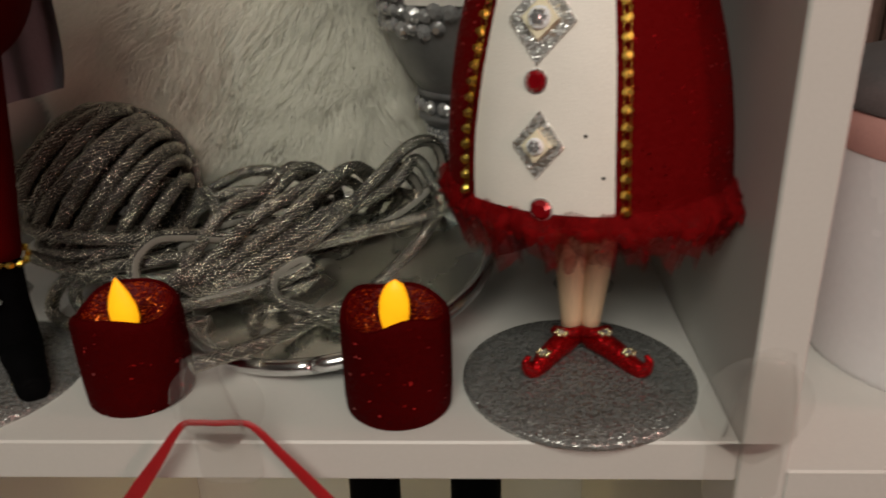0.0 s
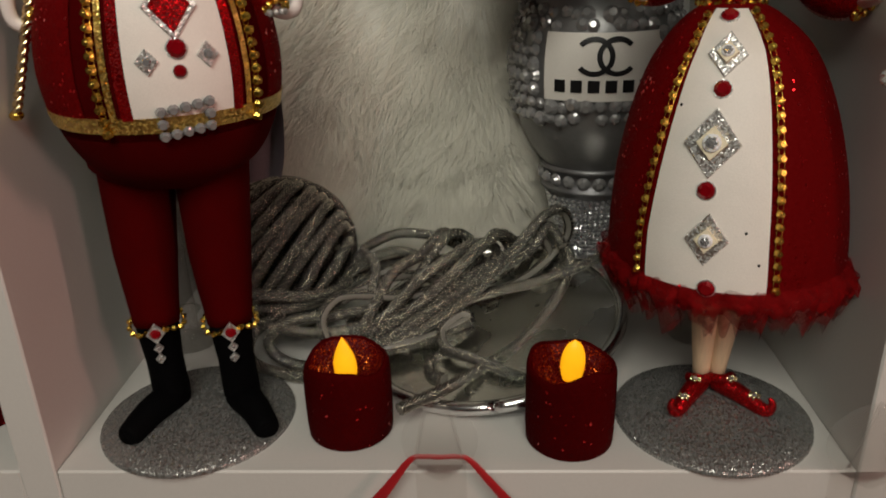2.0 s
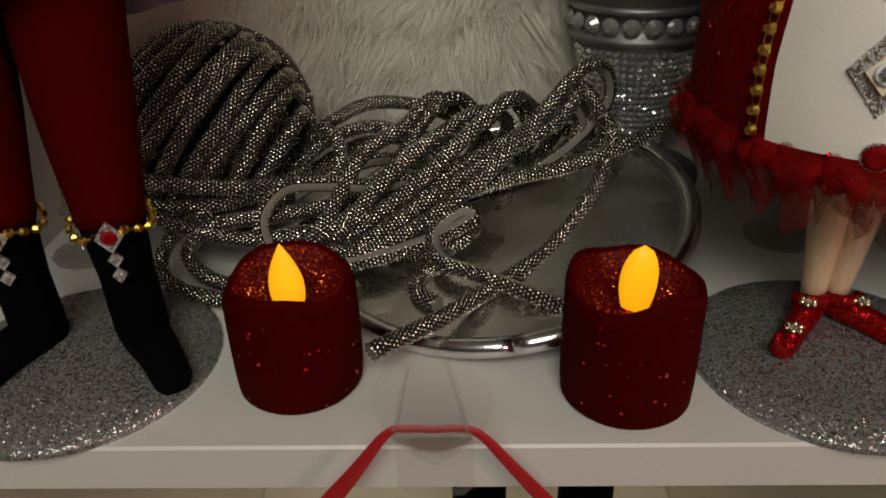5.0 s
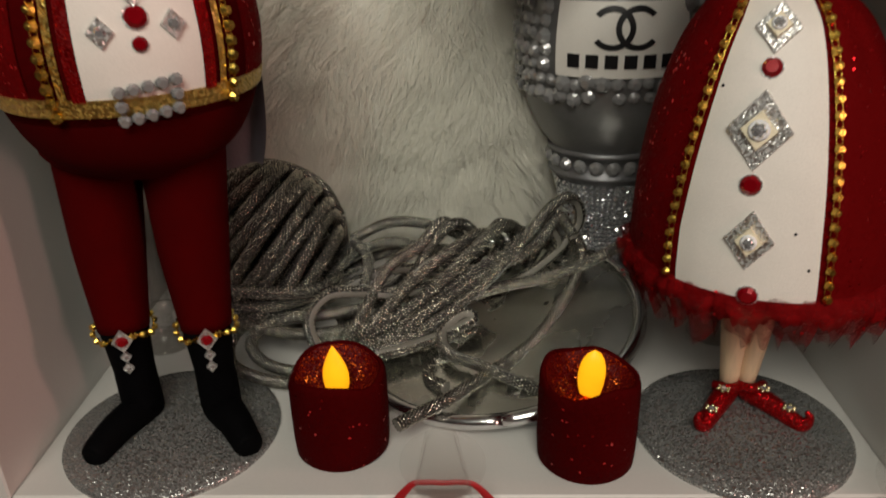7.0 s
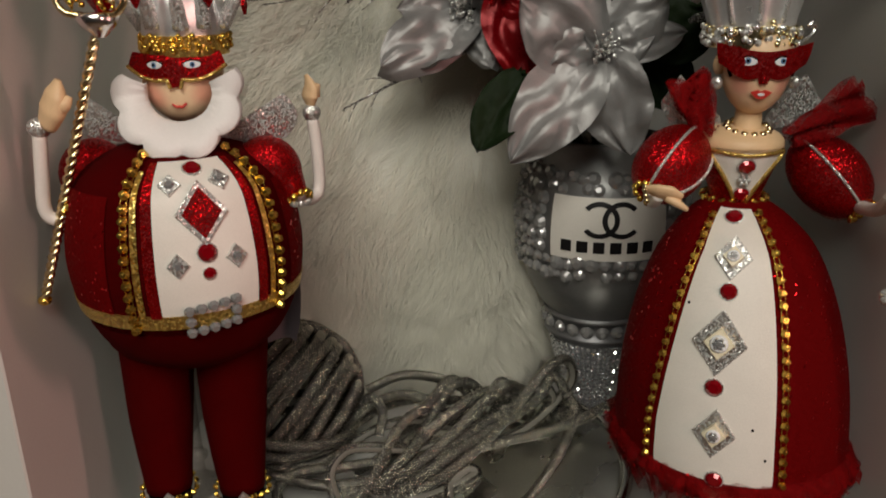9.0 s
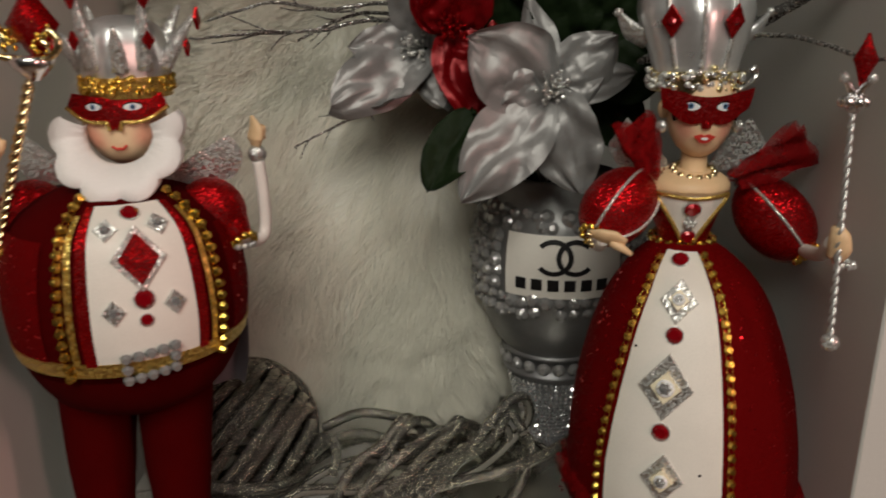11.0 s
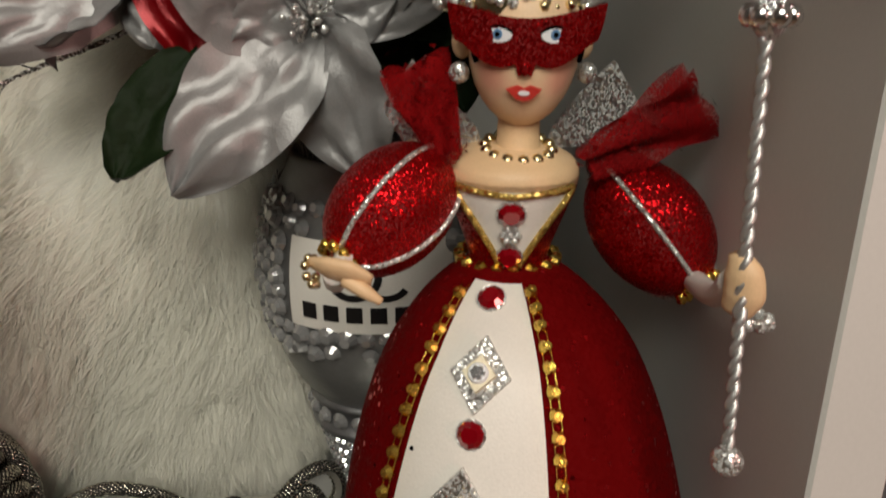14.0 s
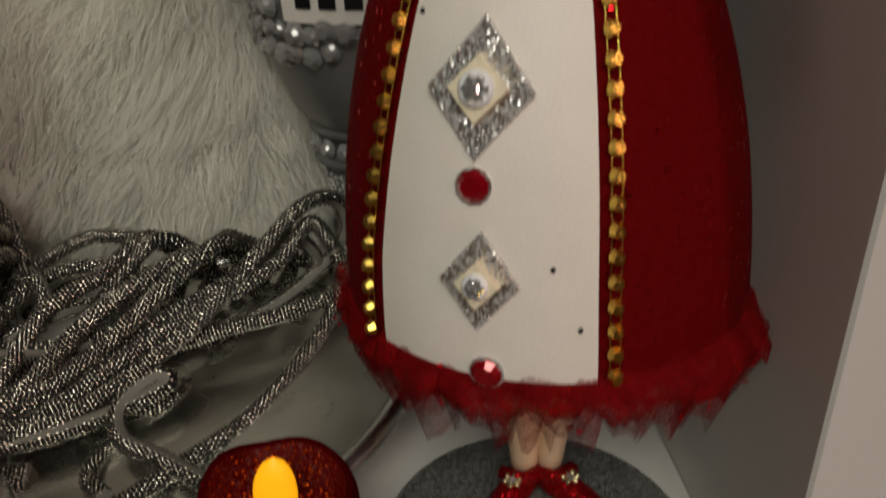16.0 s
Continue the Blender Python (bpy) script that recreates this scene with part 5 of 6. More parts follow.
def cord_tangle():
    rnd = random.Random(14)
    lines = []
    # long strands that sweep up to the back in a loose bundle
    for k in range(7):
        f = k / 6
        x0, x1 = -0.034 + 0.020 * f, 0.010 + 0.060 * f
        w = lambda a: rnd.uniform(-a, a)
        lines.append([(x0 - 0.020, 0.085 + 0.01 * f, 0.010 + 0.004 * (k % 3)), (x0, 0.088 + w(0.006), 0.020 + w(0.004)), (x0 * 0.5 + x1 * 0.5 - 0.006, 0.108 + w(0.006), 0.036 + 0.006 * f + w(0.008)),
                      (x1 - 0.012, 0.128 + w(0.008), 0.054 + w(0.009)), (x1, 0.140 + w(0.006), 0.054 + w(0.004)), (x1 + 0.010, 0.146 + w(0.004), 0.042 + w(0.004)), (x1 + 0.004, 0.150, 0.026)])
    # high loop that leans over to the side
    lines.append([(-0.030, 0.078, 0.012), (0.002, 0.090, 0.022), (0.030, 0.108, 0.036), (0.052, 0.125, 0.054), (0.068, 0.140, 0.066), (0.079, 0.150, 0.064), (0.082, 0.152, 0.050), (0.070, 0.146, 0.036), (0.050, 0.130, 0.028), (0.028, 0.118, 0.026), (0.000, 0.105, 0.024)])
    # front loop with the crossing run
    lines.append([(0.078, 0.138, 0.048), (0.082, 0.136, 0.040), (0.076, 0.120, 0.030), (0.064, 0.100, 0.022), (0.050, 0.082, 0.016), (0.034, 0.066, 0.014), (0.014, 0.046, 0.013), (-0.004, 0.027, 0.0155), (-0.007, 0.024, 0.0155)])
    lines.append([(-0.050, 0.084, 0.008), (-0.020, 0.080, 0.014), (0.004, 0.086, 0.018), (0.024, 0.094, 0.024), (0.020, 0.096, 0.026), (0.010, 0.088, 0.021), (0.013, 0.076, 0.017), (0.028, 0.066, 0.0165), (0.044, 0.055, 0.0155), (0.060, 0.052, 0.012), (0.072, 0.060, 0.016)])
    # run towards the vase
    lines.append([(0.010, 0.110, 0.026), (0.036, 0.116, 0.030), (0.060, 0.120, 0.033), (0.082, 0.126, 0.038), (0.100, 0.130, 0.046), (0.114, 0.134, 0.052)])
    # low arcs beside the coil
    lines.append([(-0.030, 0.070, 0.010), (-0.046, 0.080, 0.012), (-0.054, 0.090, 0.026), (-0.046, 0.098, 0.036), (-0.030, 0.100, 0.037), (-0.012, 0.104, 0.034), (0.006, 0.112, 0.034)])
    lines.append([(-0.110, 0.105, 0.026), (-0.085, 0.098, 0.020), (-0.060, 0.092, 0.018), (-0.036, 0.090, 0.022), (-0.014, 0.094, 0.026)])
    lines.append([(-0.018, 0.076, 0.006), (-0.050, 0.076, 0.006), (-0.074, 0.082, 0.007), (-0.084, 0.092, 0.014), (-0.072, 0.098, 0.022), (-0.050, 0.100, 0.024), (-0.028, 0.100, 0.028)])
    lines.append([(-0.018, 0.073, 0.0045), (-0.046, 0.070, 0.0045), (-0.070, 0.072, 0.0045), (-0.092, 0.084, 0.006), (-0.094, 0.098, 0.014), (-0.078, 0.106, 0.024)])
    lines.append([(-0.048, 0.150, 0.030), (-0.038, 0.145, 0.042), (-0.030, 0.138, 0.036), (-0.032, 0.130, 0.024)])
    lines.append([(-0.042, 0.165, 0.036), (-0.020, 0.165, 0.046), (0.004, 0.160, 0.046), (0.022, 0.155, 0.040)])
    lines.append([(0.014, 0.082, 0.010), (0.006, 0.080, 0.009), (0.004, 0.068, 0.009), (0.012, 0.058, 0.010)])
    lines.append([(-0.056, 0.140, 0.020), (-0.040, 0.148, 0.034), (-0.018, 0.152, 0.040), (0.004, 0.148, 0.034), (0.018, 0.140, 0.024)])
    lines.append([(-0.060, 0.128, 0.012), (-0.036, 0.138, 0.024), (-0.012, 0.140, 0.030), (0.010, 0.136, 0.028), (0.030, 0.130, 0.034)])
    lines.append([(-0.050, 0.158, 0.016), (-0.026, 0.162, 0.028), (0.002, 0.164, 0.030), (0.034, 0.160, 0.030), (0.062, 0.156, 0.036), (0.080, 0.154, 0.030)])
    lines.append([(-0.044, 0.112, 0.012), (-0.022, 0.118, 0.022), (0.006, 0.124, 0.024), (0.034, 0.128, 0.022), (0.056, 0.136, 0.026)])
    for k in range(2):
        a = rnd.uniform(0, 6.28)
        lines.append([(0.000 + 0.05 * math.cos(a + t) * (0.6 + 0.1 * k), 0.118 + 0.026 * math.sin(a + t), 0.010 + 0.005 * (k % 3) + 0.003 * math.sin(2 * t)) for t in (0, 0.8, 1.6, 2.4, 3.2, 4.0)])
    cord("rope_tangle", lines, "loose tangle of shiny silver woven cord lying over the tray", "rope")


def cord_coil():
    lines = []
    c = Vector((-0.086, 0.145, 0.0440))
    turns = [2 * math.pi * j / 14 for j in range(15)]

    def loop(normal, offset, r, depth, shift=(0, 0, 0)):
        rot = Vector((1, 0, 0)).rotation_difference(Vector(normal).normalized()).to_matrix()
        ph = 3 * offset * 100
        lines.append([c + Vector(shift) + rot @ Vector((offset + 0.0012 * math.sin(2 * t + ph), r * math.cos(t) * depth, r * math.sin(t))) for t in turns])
    # inner turns, added to block the bright wall behind the coil's gaps
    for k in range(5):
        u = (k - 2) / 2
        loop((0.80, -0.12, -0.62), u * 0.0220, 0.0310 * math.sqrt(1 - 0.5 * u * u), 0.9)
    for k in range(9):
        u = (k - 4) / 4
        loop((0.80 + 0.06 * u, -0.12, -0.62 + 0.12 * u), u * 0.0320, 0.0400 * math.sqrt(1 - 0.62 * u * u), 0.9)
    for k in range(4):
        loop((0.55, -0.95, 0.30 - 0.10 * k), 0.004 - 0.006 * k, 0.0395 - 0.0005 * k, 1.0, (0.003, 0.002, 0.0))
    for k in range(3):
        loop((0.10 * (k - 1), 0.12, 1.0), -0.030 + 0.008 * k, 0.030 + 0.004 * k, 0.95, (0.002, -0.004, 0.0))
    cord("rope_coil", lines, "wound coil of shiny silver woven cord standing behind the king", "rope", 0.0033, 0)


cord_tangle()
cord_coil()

# ---- mirrored tray under the cord ----


def tray():
    c = Vector((0.036, 0.106, 0.0165))
    n = Vector((-0.16, -0.14, 1)).normalized()
    rot = Vector((0, 0, 1)).rotation_difference(n).to_matrix()
    b = base("mirror_tray", (c.x, c.y, 0), "round silver-rimmed mirrored tray propped up at the back", "tray")
    s = Shape().lathe([(0.069, -0.002), (0.069, 0.001), (0.066, 0.0012), (0.036, 0.0012), (0.0005, 0.0012)], "mirror", c, 72, rot, False)
    part("mirror_plate", s, b)
    ring = [c + rot @ (direction(a) * 0.0705 + Vector((0, 0, 0.002))) for a in range(0, 361, 5)]
    part("rim", Shape().tube(ring, 0.0034, "silver", 14, 1), b, "polished silver rim")
    part("foot", Shape().lathe([(0.030, 0.0), (0.030, 0.002), (0.012, 0.005), (0.012, 0.0130), (0.02, 0.0150)], "silver", (c.x + 0.006, c.y + 0.008, 0), 32), b)


tray()

# ---- vase ----


def vase():
    c = Vector((0.100, 0.190, 0))
    b = base("silver_vase", c, "pewter goblet vase studded with clear rhinestones and a white label", "vase")
    bulb = smooth_profile([(0.0300, 0.0840), (0.0370, 0.0930), (0.0440, 0.1080), (0.0480, 0.1280), (0.0485, 0.1480), (0.0455, 0.1660), (0.0390, 0.1800), (0.0350, 0.1900)])
    part("bowl", Shape().lathe(bulb + [(0.0330, 0.1905), (0.0320, 0.1800)], "vase", c, 64, cap=False), b)
    part("stem", Shape().lathe(smooth_profile([(0.0110, 0.0060), (0.0125, 0.0160), (0.0170, 0.0340), (0.0235, 0.0520), (0.0265, 0.0640), (0.0280, 0.0680)]), "dark_silver", c, 48), b)
    part("foot", Shape().lathe([(0.034, 0.0), (0.034, 0.003), (0.026, 0.005), (0.012, 0.0070), (0.010, 0.009)], "dark_silver", c, 48), b)
    collar = part("collar", Shape().lathe([(0.0280, 0.0680), (0.0312, 0.0690), (0.0312, 0.0715), (0.0295, 0.0722), (0.0295, 0.0810), (0.0318, 0.0818), (0.0318, 0.0842), (0.0300, 0.0850)], "dark_silver", c, 56), b)
    stone = Shape().gem((0, 0, 0), (0, -1, 0), 1.0, "stone", 0.45, 10).gem((0, -0.35, 0), (0, -1, 0), 0.72, "stone", 0.42, 10).ball((0, 0.15, 0), (0.8, 0.12, 0.8), "silver", 8).mesh("rhinestone")

    def stud(parent, p, n, r):
        ob = part("rhinestone", None, parent, share=stone, at=p)
        ob.rotation_euler = Vector((0, -1, 0)).rotation_difference(Vector(n)).to_euler()
        ob.scale = (r, r, r)
    cc = lambda z: (c.x, c.y, 0)
    for a in range(-170, 171, 17):
        stud(collar, c + direction(a) * 0.0300 + Vector((0, 0, 0.0766)), direction(a), 0.0040)
    rnd = random.Random(31)
    label_a, half = -4.0, 40.0
    for z in (0.1180, 0.1255, 0.1325, 0.1395, 0.1465, 0.1535, 0.1605, 0.1675, 0.1740):
        step = 8.6
        a = -132.0 + rnd.uniform(0, 6)
        while a < 118:
            inside = label_a - half < a < label_a + half and 0.1265 < z < 0.1665
            low = z < 0.1215 and not -95 < a < 95
            if not inside and not low and rnd.random() < 0.94:
                r = rnd.uniform(0.0030, 0.0050)
                q, n = on(bulb, cc, a + rnd.uniform(-1.4, 1.4), z + rnd.uniform(-0.0012, 0.0012), 0.0004)
                stud(b, q, n, r)
            a += step * rnd.uniform(0.85, 1.15)
    # rows of tiny studs on the stem, joined
    s = Shape()
    stem = [(0.0110, 0.0060), (0.0125, 0.0160), (0.0170, 0.0340), (0.0235, 0.0520), (0.0265, 0.0640), (0.0280, 0.0680)]
    for i in range(18):
        z = 0.012 + i * 0.0031
        for k in range(36):
            a = -130 + k * 7.2
            q, n = on(stem, cc, a, z, 0.0002)
            s.gem(q, n + Vector((rnd.uniform(-1, 1), rnd.uniform(-1, 1), rnd.uniform(-1, 1))) * 0.25, 0.00150, "crystal", 0.0017, 6)
    part("stud_band", s, b, "rows of tiny silver studs", "stuff")
    # label with dark shapes and bars
    s = Shape()
    patch(s, bulb, cc, lambda z: label_a - half + 2, lambda z: label_a + half, 0.1290, 0.1640, 0.0014, "panel", 10, 20)
    label = part("label", s, b, "white paper label with dark marks")
    s = Shape()
    for e in (-1, 1):
        rows = []
        for k in range(29):
            t = radians(40 + 280 * k / 28)
            rows.append([on(bulb, cc, label_a + 1 + e * (7.0 + f * 11.5 * math.cos(t)), 0.1522 + f * 0.0092 * math.sin(t), 0.0019)[0] for f in (0.80, 1.08)])
        s.grid(rows if e < 0 else rows[::-1], "ink")
    part("emblem", s, label, "two interlocked dark rings")
    for k in range(6):
        s = Shape()
        patch(s, bulb, cc, lambda z: label_a - 30 + k * 10.4, lambda z: label_a - 30 + k * 10.4 + 7.0, 0.1338, 0.1402, 0.0020, "ink", 2, 4)
        part("bar", s, label, "plain dark bar")


vase()

# ---- flowers and twigs ----


def petal(s, root, tip, width, mat, cup=0.25, roll=0.0, seed=0, normal=(0, -1, 0.2)):
    """One pointed cloth petal with a mid-rib, folds and a thin edge."""
    rnd = random.Random(seed)
    root, tip = Vector(root), Vector(tip)
    d = tip - root
    n = Vector(normal)
    n = (n - d * n.dot(d) / d.length_squared).normalized()
    side = d.cross(n).normalized()
    if roll:
        q = Matrix.Rotation(radians(roll), 3, d.normalized())
        n, side = q @ n, q @ side
    off = Vector((rnd.uniform(0, 50), rnd.uniform(0, 50), rnd.uniform(0, 50)))
    blunt, curl, twist_a = rnd.uniform(0.45, 0.75), rnd.uniform(-0.5, 0.5), rnd.uniform(-0.5, 0.5)
    front, back = [], []
    for i in range(23):
        t = i / 22
        w = width * (math.sin(math.pi * min(1, t * 0.96 + 0.04) ** 0.9) ** blunt) + 0.0006 * (1 - t)
        row = []
        for j in range(17):
            u = (j / 16 - 0.5) * 2
            q = Vector((u * 1.3, t * 2.2, 0)) + off
            crease = abs(noise.noise(q * 1.1)) * 0.48 + abs(noise.noise(q * 2.6)) * 0.13 + noise.noise(q * 5) * 0.02
            h = width * (crease - 0.22 + curl * u * u * t + twist_a * u * t) + cup * d.length * (0.6 * t * (1 - t) - 0.3 * t ** 3) - 0.07 * width * max(0, 1 - abs(u) * 7)
            edge = 1 + 0.07 * noise.noise(Vector((t * 5, u * 0.4, 3)) + off)
            row.append(root + d * t + side * u * w * edge + n * h)
        front.append(row)
        back.append([q - n * 0.0005 for q in row])
    s.grid(front, mat)
    s.grid([row[::-1] for row in back], mat)


def flower(name, c, tips, width, mat, label, seed, normal=(0, -1, 0.2), pistil="silver_glitter"):
    c = Vector(c)
    b = base(name, c, label, "flower", "silk poinsettias")
    for k, tip in enumerate(tips):
        w = 1.12 * (tip[3] if len(tip) > 3 else width)
        s = Shape()
        petal(s, c, tip[:3], w, mat, 0.16 + 0.10 * (k % 3), (-14, 10, 22, -6)[k % 4], seed + k, normal)
        part("petal", s, b)
    s = Shape()
    rnd = random.Random(seed + 77)
    n = Vector(normal).normalized()
    for _ in range(34):
        w = (n + Vector((rnd.uniform(-1, 1), rnd.uniform(-1, 1), rnd.uniform(-1, 1))) * 0.55).normalized()
        s.tube([c, c + w * rnd.uniform(0.006, 0.014)], [0.0005, 0.0004], pistil, 4, 2)
        s.ball(c + w * rnd.uniform(0.008, 0.015), rnd.uniform(0.0007, 0.0013), pistil, 6)
    part("flower_centre", s, b, "glittered stamens")
    return b


flower("silver_poinsettia", (0.083, 0.118, 0.244), [
    (0.044, 0.104, 0.268, 0.0190), (0.040, 0.098, 0.196, 0.0165), (0.098, 0.110, 0.194, 0.0170), (0.114, 0.118, 0.269, 0.0130),
    (0.060, 0.112, 0.238, 0.0120), (0.108, 0.116, 0.250, 0.0100), (0.072, 0.132, 0.292, 0.0095), (0.126, 0.125, 0.252, 0.0090)],
    0.015, "petal", "large silver satin poinsettia leaning out of the vase", 100)
flower("silver_poinsettia", (0.022, 0.150, 0.262), [
    (-0.020, 0.118, 0.240, 0.0150), (-0.006, 0.135, 0.232, 0.0150), (0.012, 0.128, 0.300, 0.0110), (0.030, 0.128, 0.236, 0.0090), (-0.014, 0.140, 0.262, 0.0110)],
    0.013, "petal", "silver satin poinsettia seen from the side", 140, (-0.6, -1, 0.1))
flower("silver_poinsettia", (0.078, 0.165, 0.318), [
    (0.066, 0.125, 0.290, 0.0110), (0.060, 0.120, 0.335, 0.0140), (0.092, 0.130, 0.340, 0.0130), (0.100, 0.135, 0.312, 0.0120), (0.050, 0.135, 0.316, 0.0120)],
    0.012, "petal", "silver satin poinsettia high in the bouquet", 160)
flower("red_poinsettia", (0.036, 0.132, 0.272), [
    (0.052, 0.122, 0.228, 0.0130), (0.028, 0.112, 0.300, 0.0105), (0.050, 0.116, 0.296, 0.0110), (0.018, 0.122, 0.290, 0.0085), (0.062, 0.130, 0.262, 0.0110)],
    0.012, "red_petal", "dark red satin poinsettia between silver ones", 200, (0, -1, 0.1), "red_glitter")
flower("red_poinsettia", (0.092, 0.142, 0.318), [
    (0.074, 0.120, 0.298, 0.0110), (0.108, 0.122, 0.296, 0.0120), (0.120, 0.130, 0.316, 0.0120), (0.086, 0.125, 0.336, 0.0120), (0.064, 0.125, 0.314, 0.0110)],
    0.012, "red_petal", "bright red satin poinsettia high in the bouquet", 230, (0, -1, -0.3), "red_glitter")


def leaves():
    for k, (root, tip, w) in enumerate((((0.047, 0.118, 0.234), (0.024, 0.102, 0.199), 0.0125), ((0.095, 0.140, 0.262), (0.086, 0.124, 0.306), 0.0170),
                                        ((0.104, 0.140, 0.262), (0.128, 0.126, 0.296), 0.0170), ((0.066, 0.140, 0.250), (0.058, 0.128, 0.294), 0.0150),
                                        ((0.110, 0.140, 0.240), (0.138, 0.128, 0.262), 0.0150), ((0.060, 0.130, 0.236), (0.046, 0.118, 0.214), 0.0110),
                                        ((0.070, 0.158, 0.252), (0.052, 0.150, 0.292), 0.0170), ((0.080, 0.158, 0.255), (0.074, 0.150, 0.304), 0.0170), ((0.090, 0.158, 0.245), (0.112, 0.150, 0.222), 0.0150),
                                        ((0.066, 0.158, 0.248), (0.058, 0.150, 0.212), 0.0160), ((0.062, 0.158, 0.254), (0.026, 0.152, 0.270), 0.0150),
                                        ((0.108, 0.160, 0.240), (0.134, 0.150, 0.212), 0.0160), ((0.112, 0.162, 0.250), (0.146, 0.152, 0.246), 0.0160), ((0.112, 0.162, 0.262), (0.142, 0.150, 0.290), 0.0170),
                                        ((0.098, 0.160, 0.280), (0.112, 0.150, 0.326), 0.0170), ((0.084, 0.160, 0.285), (0.070, 0.150, 0.330), 0.0170), ((0.046, 0.160, 0.280), (0.044, 0.150, 0.326), 0.0150))):
        b = base("silk_leaf", root, "dark green cloth leaf with pointed tip in the bouquet", "leaf", "leaves of the bouquet")
        s = Shape()
        petal(s, root, tip, w, "leaf", 0.15, 12 * (-1) ** k, 300 + k)
        part("blade", s, b)
        part("stalk", Shape().tube([root, Vector(root) + Vector((0.004, 0.015, -0.006)), (0.098, 0.175, 0.215), (0.100, 0.188, 0.150)], 0.0012, "leaf", 6, 4), b)
    s = Shape()
    for x, y, z in ((0.083, 0.118, 0.244), (0.022, 0.150, 0.262), (0.078, 0.165, 0.318), (0.036, 0.132, 0.272), (0.092, 0.142, 0.318)):
        s.tube([(x, y + 0.002, z), ((x + 0.1) / 2, (y + 0.2) / 2, 0.225), (0.100, 0.190, 0.150)], 0.0020, "leaf", 8, 5)
    thing("flower_stems", s, "green wired stems rising out of the vase", "stem")


leaves()


def glitter_branch(points, radius, seed, twigs=6, spread=0.02):
    rnd = random.Random(seed)
    line = spline(points, 6)
    rough = [q + Vector((rnd.uniform(-1, 1), rnd.uniform(-1, 1), rnd.uniform(-1, 1))) * radius[0] * 0.25 for q in line]
    s = Shape().tube(rough, radius, "twig", 8, 1)
    for q in rough[::2]:
        for _ in range(2):
            w = Vector((rnd.uniform(-1, 1), rnd.uniform(-1, 1), rnd.uniform(-1, 1))).normalized()
            s.ball(q + w * radius[0] * 0.8, radius[0] * rnd.uniform(0.25, 0.5), "twig", 5)
    for _ in range(twigs):
        i = rnd.randrange(2, len(line) - 2)
        d = (line[i + 1] - line[i]).normalized()
        w = (d + Vector((rnd.uniform(-0.6, 0.6), rnd.uniform(-0.4, 0.3), rnd.uniform(-0.6, 0.6)))).normalized()
        e = line[i] + w * spread * rnd.uniform(0.6, 1.2)
        s.tube([line[i], line[i].lerp(e, 0.5) + Vector((0, 0, rnd.uniform(-0.002, 0.002))), e], [radius[-1] * 0.9, radius[-1] * 0.4], "twig", 6, 4)
    thing("glitter_branch", s, "thin dark twig coated with silver glitter in the bouquet", "branch", "glittered branches")


glitter_branch([(0.040, 0.160, 0.268), (0.000, 0.152, 0.276), (-0.030, 0.140, 0.271), (-0.060, 0.128, 0.270), (-0.086, 0.118, 0.268)], [0.0013, 0.0006], 1, 6, 0.026)
glitter_branch([(0.040, 0.165, 0.278), (0.004, 0.155, 0.284), (-0.025, 0.140, 0.281), (-0.050, 0.130, 0.284), (-0.078, 0.122, 0.276)], [0.0012, 0.0006], 2, 6, 0.026)
glitter_branch([(0.035, 0.168, 0.272), (0.000, 0.160, 0.279), (-0.020, 0.150, 0.276), (-0.040, 0.142, 0.266)], [0.0012, 0.0006], 3, 4, 0.02)
glitter_branch([(0.020, 0.168, 0.240), (-0.004, 0.164, 0.230), (-0.022, 0.160, 0.223), (-0.046, 0.150, 0.212)], [0.0011, 0.0005], 4, 3, 0.016)
glitter_branch([(0.120, 0.150, 0.250), (0.150, 0.112, 0.266), (0.166, 0.094, 0.274), (0.177, 0.066, 0.286), (0.183, 0.044, 0.298)], [0.0030, 0.0024], 5, 2, 0.012)
glitter_branch([(0.130, 0.140, 0.255), (0.158, 0.085, 0.269), (0.170, 0.056, 0.270), (0.1765, 0.030, 0.266), (0.1775, 0.018, 0.264), (0.1815, 0.004, 0.265), (0.1870, -0.012, 0.262), (0.1905, -0.022, 0.256)], [0.0011, 0.0005], 6, 0, 0.01)
glitter_branch([(0.130, 0.140, 0.270), (0.160, 0.060, 0.305), (0.1730, -0.010, 0.306), (0.1760, -0.026, 0.298), (0.1840, -0.034, 0.290)], [0.0012, 0.0005], 7, 0, 0.01)

# ---- white fur cushion ----


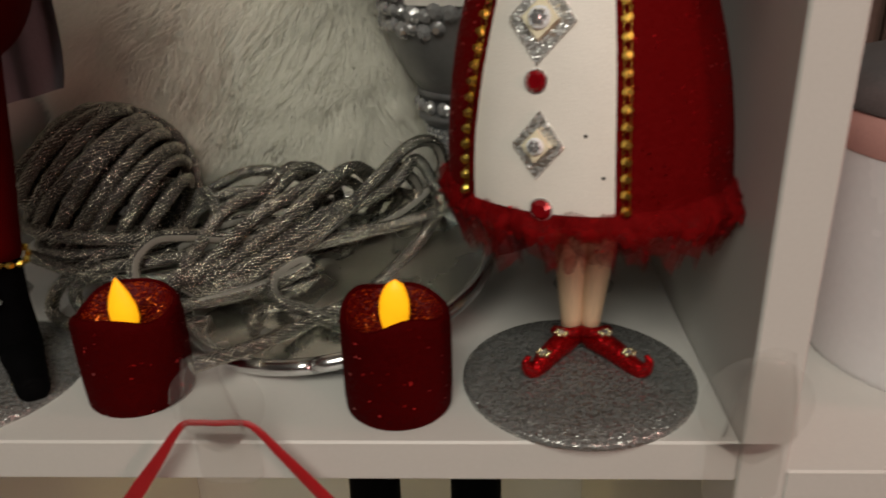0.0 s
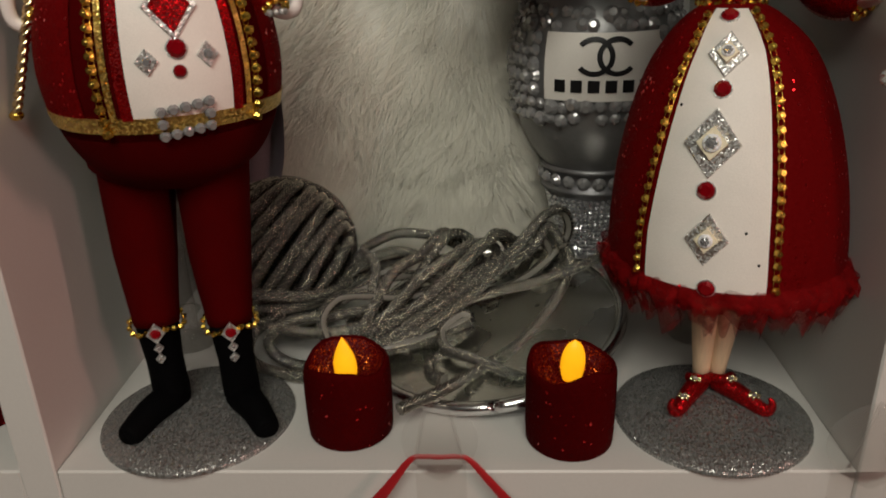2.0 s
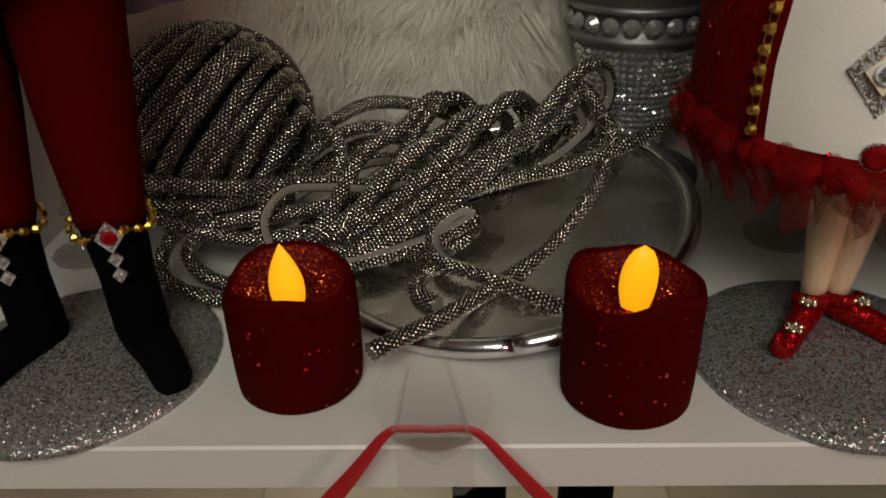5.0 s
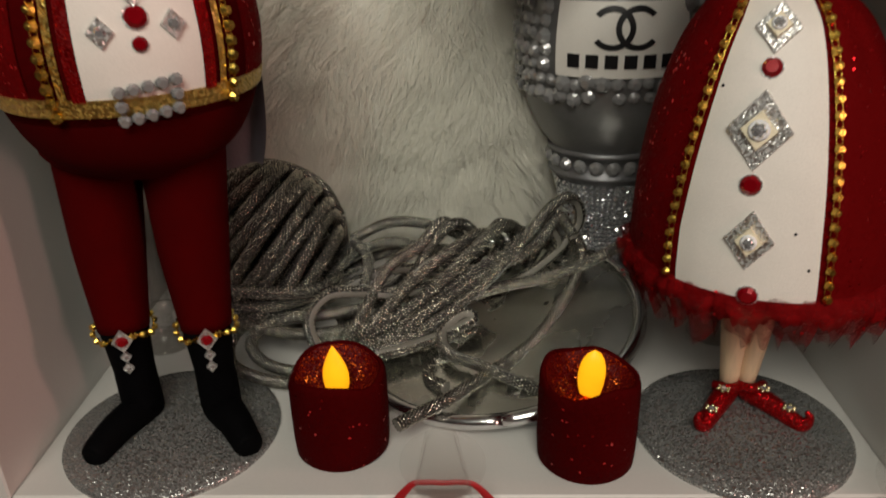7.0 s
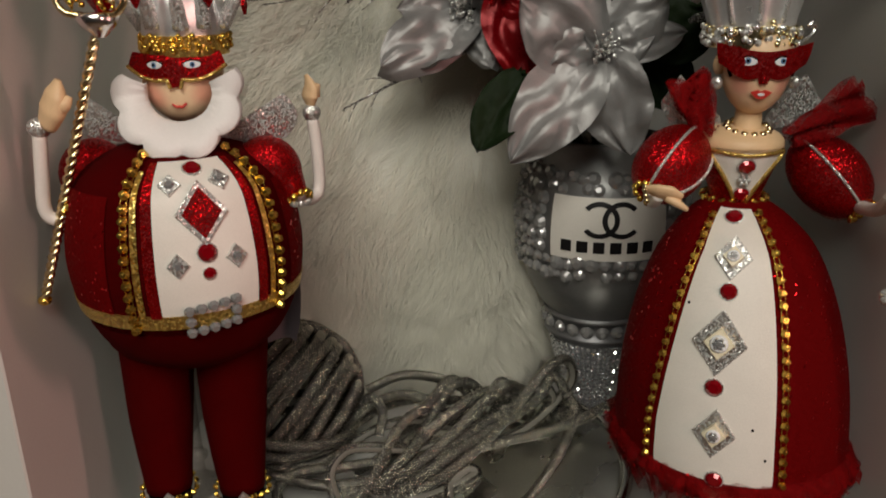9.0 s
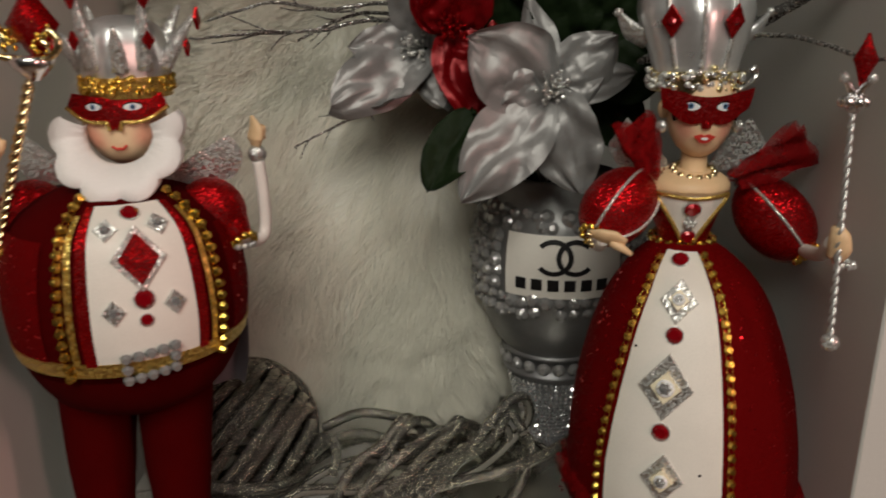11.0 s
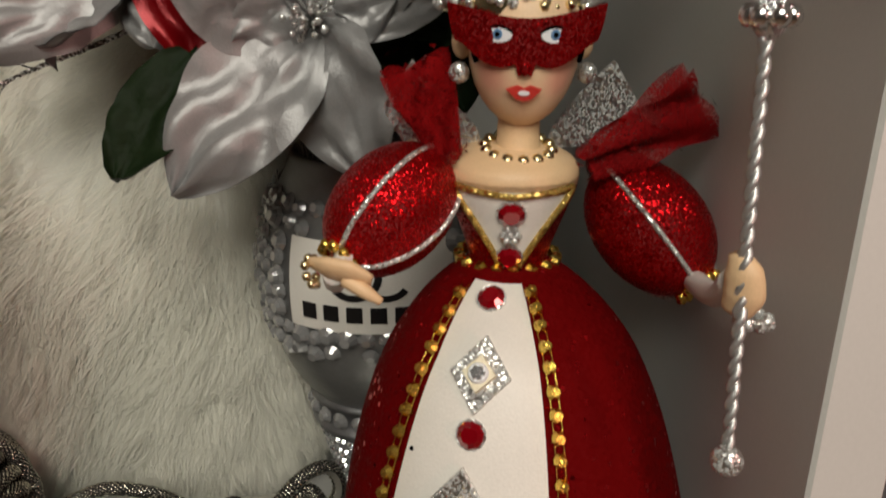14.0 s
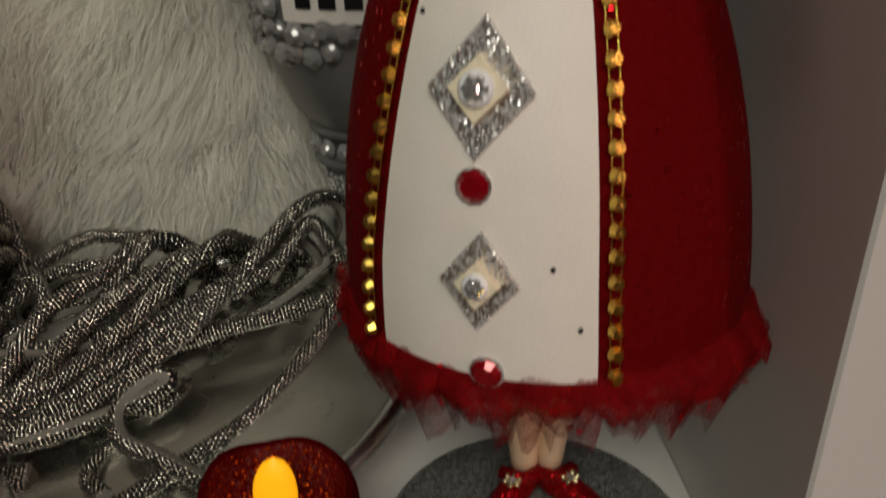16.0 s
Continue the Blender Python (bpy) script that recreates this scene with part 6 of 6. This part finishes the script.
def fur_cushion():
    c, rad = Vector((-0.027, 0.262, 0.185)), Vector((0.126, 0.066, 0.185))
    b = base("fur_cushion", (c.x, c.y, 0), "white long-haired fur cushion leaning against the back of the cubby", "cushion")

    def skin(t, a):
        """Squarish pillow body."""
        x, y, z = math.sin(t) * math.cos(a), math.sin(t) * math.sin(a), math.cos(t)
        e = 0.72
        p = [math.copysign(abs(q) ** e, q) for q in (x, y, z)]
        return Vector((c.x + rad.x * p[0], c.y + rad.y * math.copysign(abs(y) ** 0.65, y), c.z + rad.z * p[2]))
    s = Shape()
    s.grid([[skin(math.pi * (0.004 + 0.992 * i / 28), 2 * math.pi * j / 48) for j in range(48)] for i in range(29)][::-1], "fur_skin", True)
    part("pillow", s, b)
    rnd = random.Random(9)
    verts, faces = [], []

    def outward(q):
        return Vector(((q.x - c.x) / rad.x ** 2, (q.y - c.y) / rad.y ** 2, (q.z - c.z) / rad.z ** 2)).normalized()
    # tufts: the hairs of each lean together towards one tip
    for k in range(3600):
        t, a = math.acos(rnd.uniform(-1, 1)), rnd.uniform(-math.pi, 0.12)
        q = skin(t, a)
        n = outward(q)
        swirl = noise.noise_vector(q * 14 + Vector((3, 1, 7)))
        lean = n * 0.55 + Vector((-0.12 + 0.75 * swirl.x, 0, -0.55 + 0.55 * swirl.z)) + Vector((rnd.gauss(0, 1), rnd.gauss(0, 1), rnd.gauss(0, 1))) * 0.16
        long = rnd.uniform(0.016, 0.030)
        goal = q + lean.normalized() * long
        for _ in range(34):
            p0 = skin(t + rnd.gauss(0, 0.035), a + rnd.gauss(0, 0.05) / max(0.3, math.sin(t)))
            n0 = outward(p0)
            p2 = (p0 + lean.normalized() * long * rnd.uniform(0.6, 1.1)).lerp(goal, rnd.uniform(0.25, 0.75)) + Vector((rnd.gauss(0, 1), rnd.gauss(0, 1), rnd.gauss(0, 1))) * 0.0016
            p1 = p0.lerp(p2, 0.5) + n0 * long * 0.20
            w = (p2 - p1).cross(n0)
            w = (w.normalized() if w.length > 1e-7 else Vector((1, 0, 0))) * rnd.uniform(0.00010, 0.00020)
            i = len(verts)
            verts += [p0 - w, p0 + w, p1 + w * 0.8, p1 - w * 0.8, p2]
            faces += [(i, i + 1, i + 2, i + 3), (i + 3, i + 2, i + 4)]
    part("fur", Shape().add(verts, faces, "fur"), b, "long soft white hair", "stuff")


fur_cushion()

# ---- clear hooks and the red ribbon ----


def clear_hook(x, z, s0):
    b = base("adhesive_hook", (x, -0.001, z - 0.020 * s0), "clear plastic adhesive hook stuck to the shelf edge", "hook", "clear hooks")
    p = Shape()
    disc = [(0.0160 * s0 * math.cos(radians(a)), 0.0160 * s0 + 0.0160 * s0 * math.sin(radians(a))) for a in range(0, 360, 10)]
    p.plate(disc, (x, -0.0044, z), (0, -1, 0), 0.0012, "plastic", smooth=True)
    part("disc", p, b)
    p = Shape()
    outline = [(0.0108 * s0, 0.0002 * s0), (-0.0108 * s0, 0.0002 * s0), (-0.0108 * s0, -0.0165 * s0), (-0.0080 * s0, -0.0195 * s0), (0.0080 * s0, -0.0195 * s0), (0.0108 * s0, -0.0165 * s0)]
    p.plate(outline, (x, -0.0006, z), (0, -1, 0), 0.0030, "plastic", smooth=True)
    part("back_plate", p, b)
    h = Shape()
    rows = []
    for k in range(19):
        t = k / 18
        zz = z - 0.001 * s0 + 0.040 * s0 * t
        w = s0 * (0.0105 * min(1, (t + 0.01) / 0.22) ** 0.5 if t < 0.22 else 0.0105 - 0.0062 * (t - 0.22) / 0.78)
        w *= 1 if t < 0.93 else 0.8
        yy = -0.0075 - 0.0060 * s0 * math.sin(math.pi * min(1, t * 1.1) * 0.5)
        rows.append([Vector((x + w * math.cos(a), yy + 0.0020 * math.sin(a), zz)) for a in [2 * math.pi * j / 24 for j in range(24)]])
    h.grid(rows, "plastic", True)
    h.add(rows[0], [tuple(reversed(range(24)))], "plastic")
    h.add(rows[-1], [tuple(range(24))], "plastic")
    part("hook_arm", h, b)
    for e in (-1, 1):
        edge = [Vector((x + e * 0.0100 * s0, -0.0112, z + 0.010 * s0)), Vector((x + e * 0.0075 * s0, -0.0128, z + 0.024 * s0)), Vector((x + e * 0.0046 * s0, -0.0138, z + 0.038 * s0))]
        part("arm_ridge", Shape().tube(edge, 0.0007, "plastic", 8, 5), b)
    return b


clear_hook(0.0125, 0.004, 1.0)
clear_hook(0.1890, 0.000, 1.15)


def ribbon():
    s = Shape()
    pts = [(-0.150, -0.012, -0.150), (-0.080, -0.011, -0.085), (-0.035, -0.010, -0.034), (-0.012, -0.0095, -0.004), (0.000, -0.0085, 0.0125), (0.006, -0.0080, 0.0140),
           (0.0125, -0.0080, 0.0138), (0.019, -0.0080, 0.0140), (0.0250, -0.0085, 0.0125), (0.035, -0.0095, 0.000), (0.056, -0.010, -0.028), (0.102, -0.011, -0.085), (0.180, -0.012, -0.140)]
    line = spline(pts, 6)
    front = []
    for i, q in enumerate(line):
        d = (line[min(i + 1, len(line) - 1)] - line[max(i - 1, 0)]).normalized()
        f = min(1.0, max(0.0, (abs(q.x - 0.0125) - 0.010) / 0.02))
        side = d.cross(Vector((0, -1, 0.2))).normalized() * (0.0010 + (0.0017 if q.x < 0.0125 else 0.0011) * f)
        front.append([q + side * u + Vector((0, -0.0004 * (1 - u * u), 0)) for u in (-1, -0.5, 0, 0.5, 1)])
    s.grid(front, "ribbon")
    s.grid([[q + Vector((0, 0.0005, 0)) for q in row[::-1]] for row in front], "ribbon")
    thing("satin_ribbon", s, "narrow red satin ribbon draped over the clear hook", "ribbon")


ribbon()

# ---- things in the neighbouring cubbies and in the shade ----


def glass_stick(x, y, h, label):
    s = Shape().lathe(smooth_profile([(0.014, 0.0006), (0.014, 0.0024), (0.007, 0.006), (0.0045, 0.016), (0.0075, 0.022), (0.0045, 0.028), (0.0050, h * 0.6), (0.0070, h * 0.8), (0.0050, h * 0.86), (0.0090, h)], 4), "glass_stick", (x, y, 0), 12)
    thing("glass_candlestick", s, label, "candlestick")


glass_stick(-0.1355, 0.115, 0.145, "cut clear glass candlestick standing behind the king")
glass_stick(0.150, 0.120, 0.070, "short clear glass candlestick standing behind the queen")


def lower_cubby():
    for x in (0.027, 0.096):
        s = Shape()
        s.tube([(x, 0.20, -0.085), (x, 0.20, -0.16), (x, 0.202, DOWN + 0.026)], [0.0180, 0.0170, 0.0185], "black", 20, 6)
        s.tube([(x, 0.215, DOWN + 0.020), (x, 0.19, DOWN + 0.020), (x - 0.002, 0.15, DOWN + 0.016), (x - 0.003, 0.130, DOWN + 0.012)], [0.016, 0.019, 0.016, 0.008], "black", 18, 5)
        thing("black_boot", s, "tall black ornamental boot in the cubby below", "boot", "black boots")


lower_cubby()


def neighbours():
    c = (0.300, 0.085, -0.0118)
    b = base("lidded_jar", c, "white porcelain jar with a rose band and a grey lid", "jar")
    part("jar", Shape().lathe(smooth_profile([(0.052, 0), (0.055, 0.003), (0.0585, 0.04), (0.0600, 0.092)], 4), "porcelain", c, 48), b)
    part("band", Shape().lathe([(0.0602, 0.0922), (0.0606, 0.093), (0.0606, 0.106), (0.0600, 0.107)], "rose", c, 48), b)
    part("lid", Shape().lathe(smooth_profile([(0.0596, 0.1072), (0.0612, 0.109), (0.0600, 0.118), (0.050, 0.124), (0.012, 0.128), (0.010, 0.136), (0.002, 0.140)], 3), "dark_silver", c, 48), b)
    b = base("wooden_panel", (0.313, 0.223, -0.0118), "dark brown slatted wooden panel standing in the next cubby", "panel")
    part("backing", Shape().box((0.212, 0.217, -0.0118), (0.415, 0.232, 0.315), "brown", 0.004), b)
    for k in range(6):
        part("slat", Shape().box((0.216 + 0.033 * k, 0.2125, -0.008), (0.245 + 0.033 * k, 0.217, 0.311), "brown", 0.001), b)
    s = Shape().lathe(smooth_profile([(0.024, 0), (0.025, 0.002), (0.025, 0.054), (0.021, 0.058), (0.002, 0.056)], 3), "wax", (-0.222, 0.050, 0), 32)
    thing("red_candle", s, "dark red glittered candle in the next cubby", "candle")
    s = Shape().box((-0.270, 0.020, DOWN), (-0.196, 0.090, -0.045), "black", 0.002)
    rnd = random.Random(2)
    for i in range(7):
        for j in range(2):
            for k in range(7):
                a = k * 0.9
                s.ball((-0.262 + 0.010 * i + 0.003 * math.cos(a), 0.0195, -0.052 - 0.012 * j + 0.003 * math.sin(a)), 0.0014, "silver_glitter", 6)
    thing("jewelled_box", s, "black box edged with silver rhinestones in the lower cubby", "box")


neighbours()
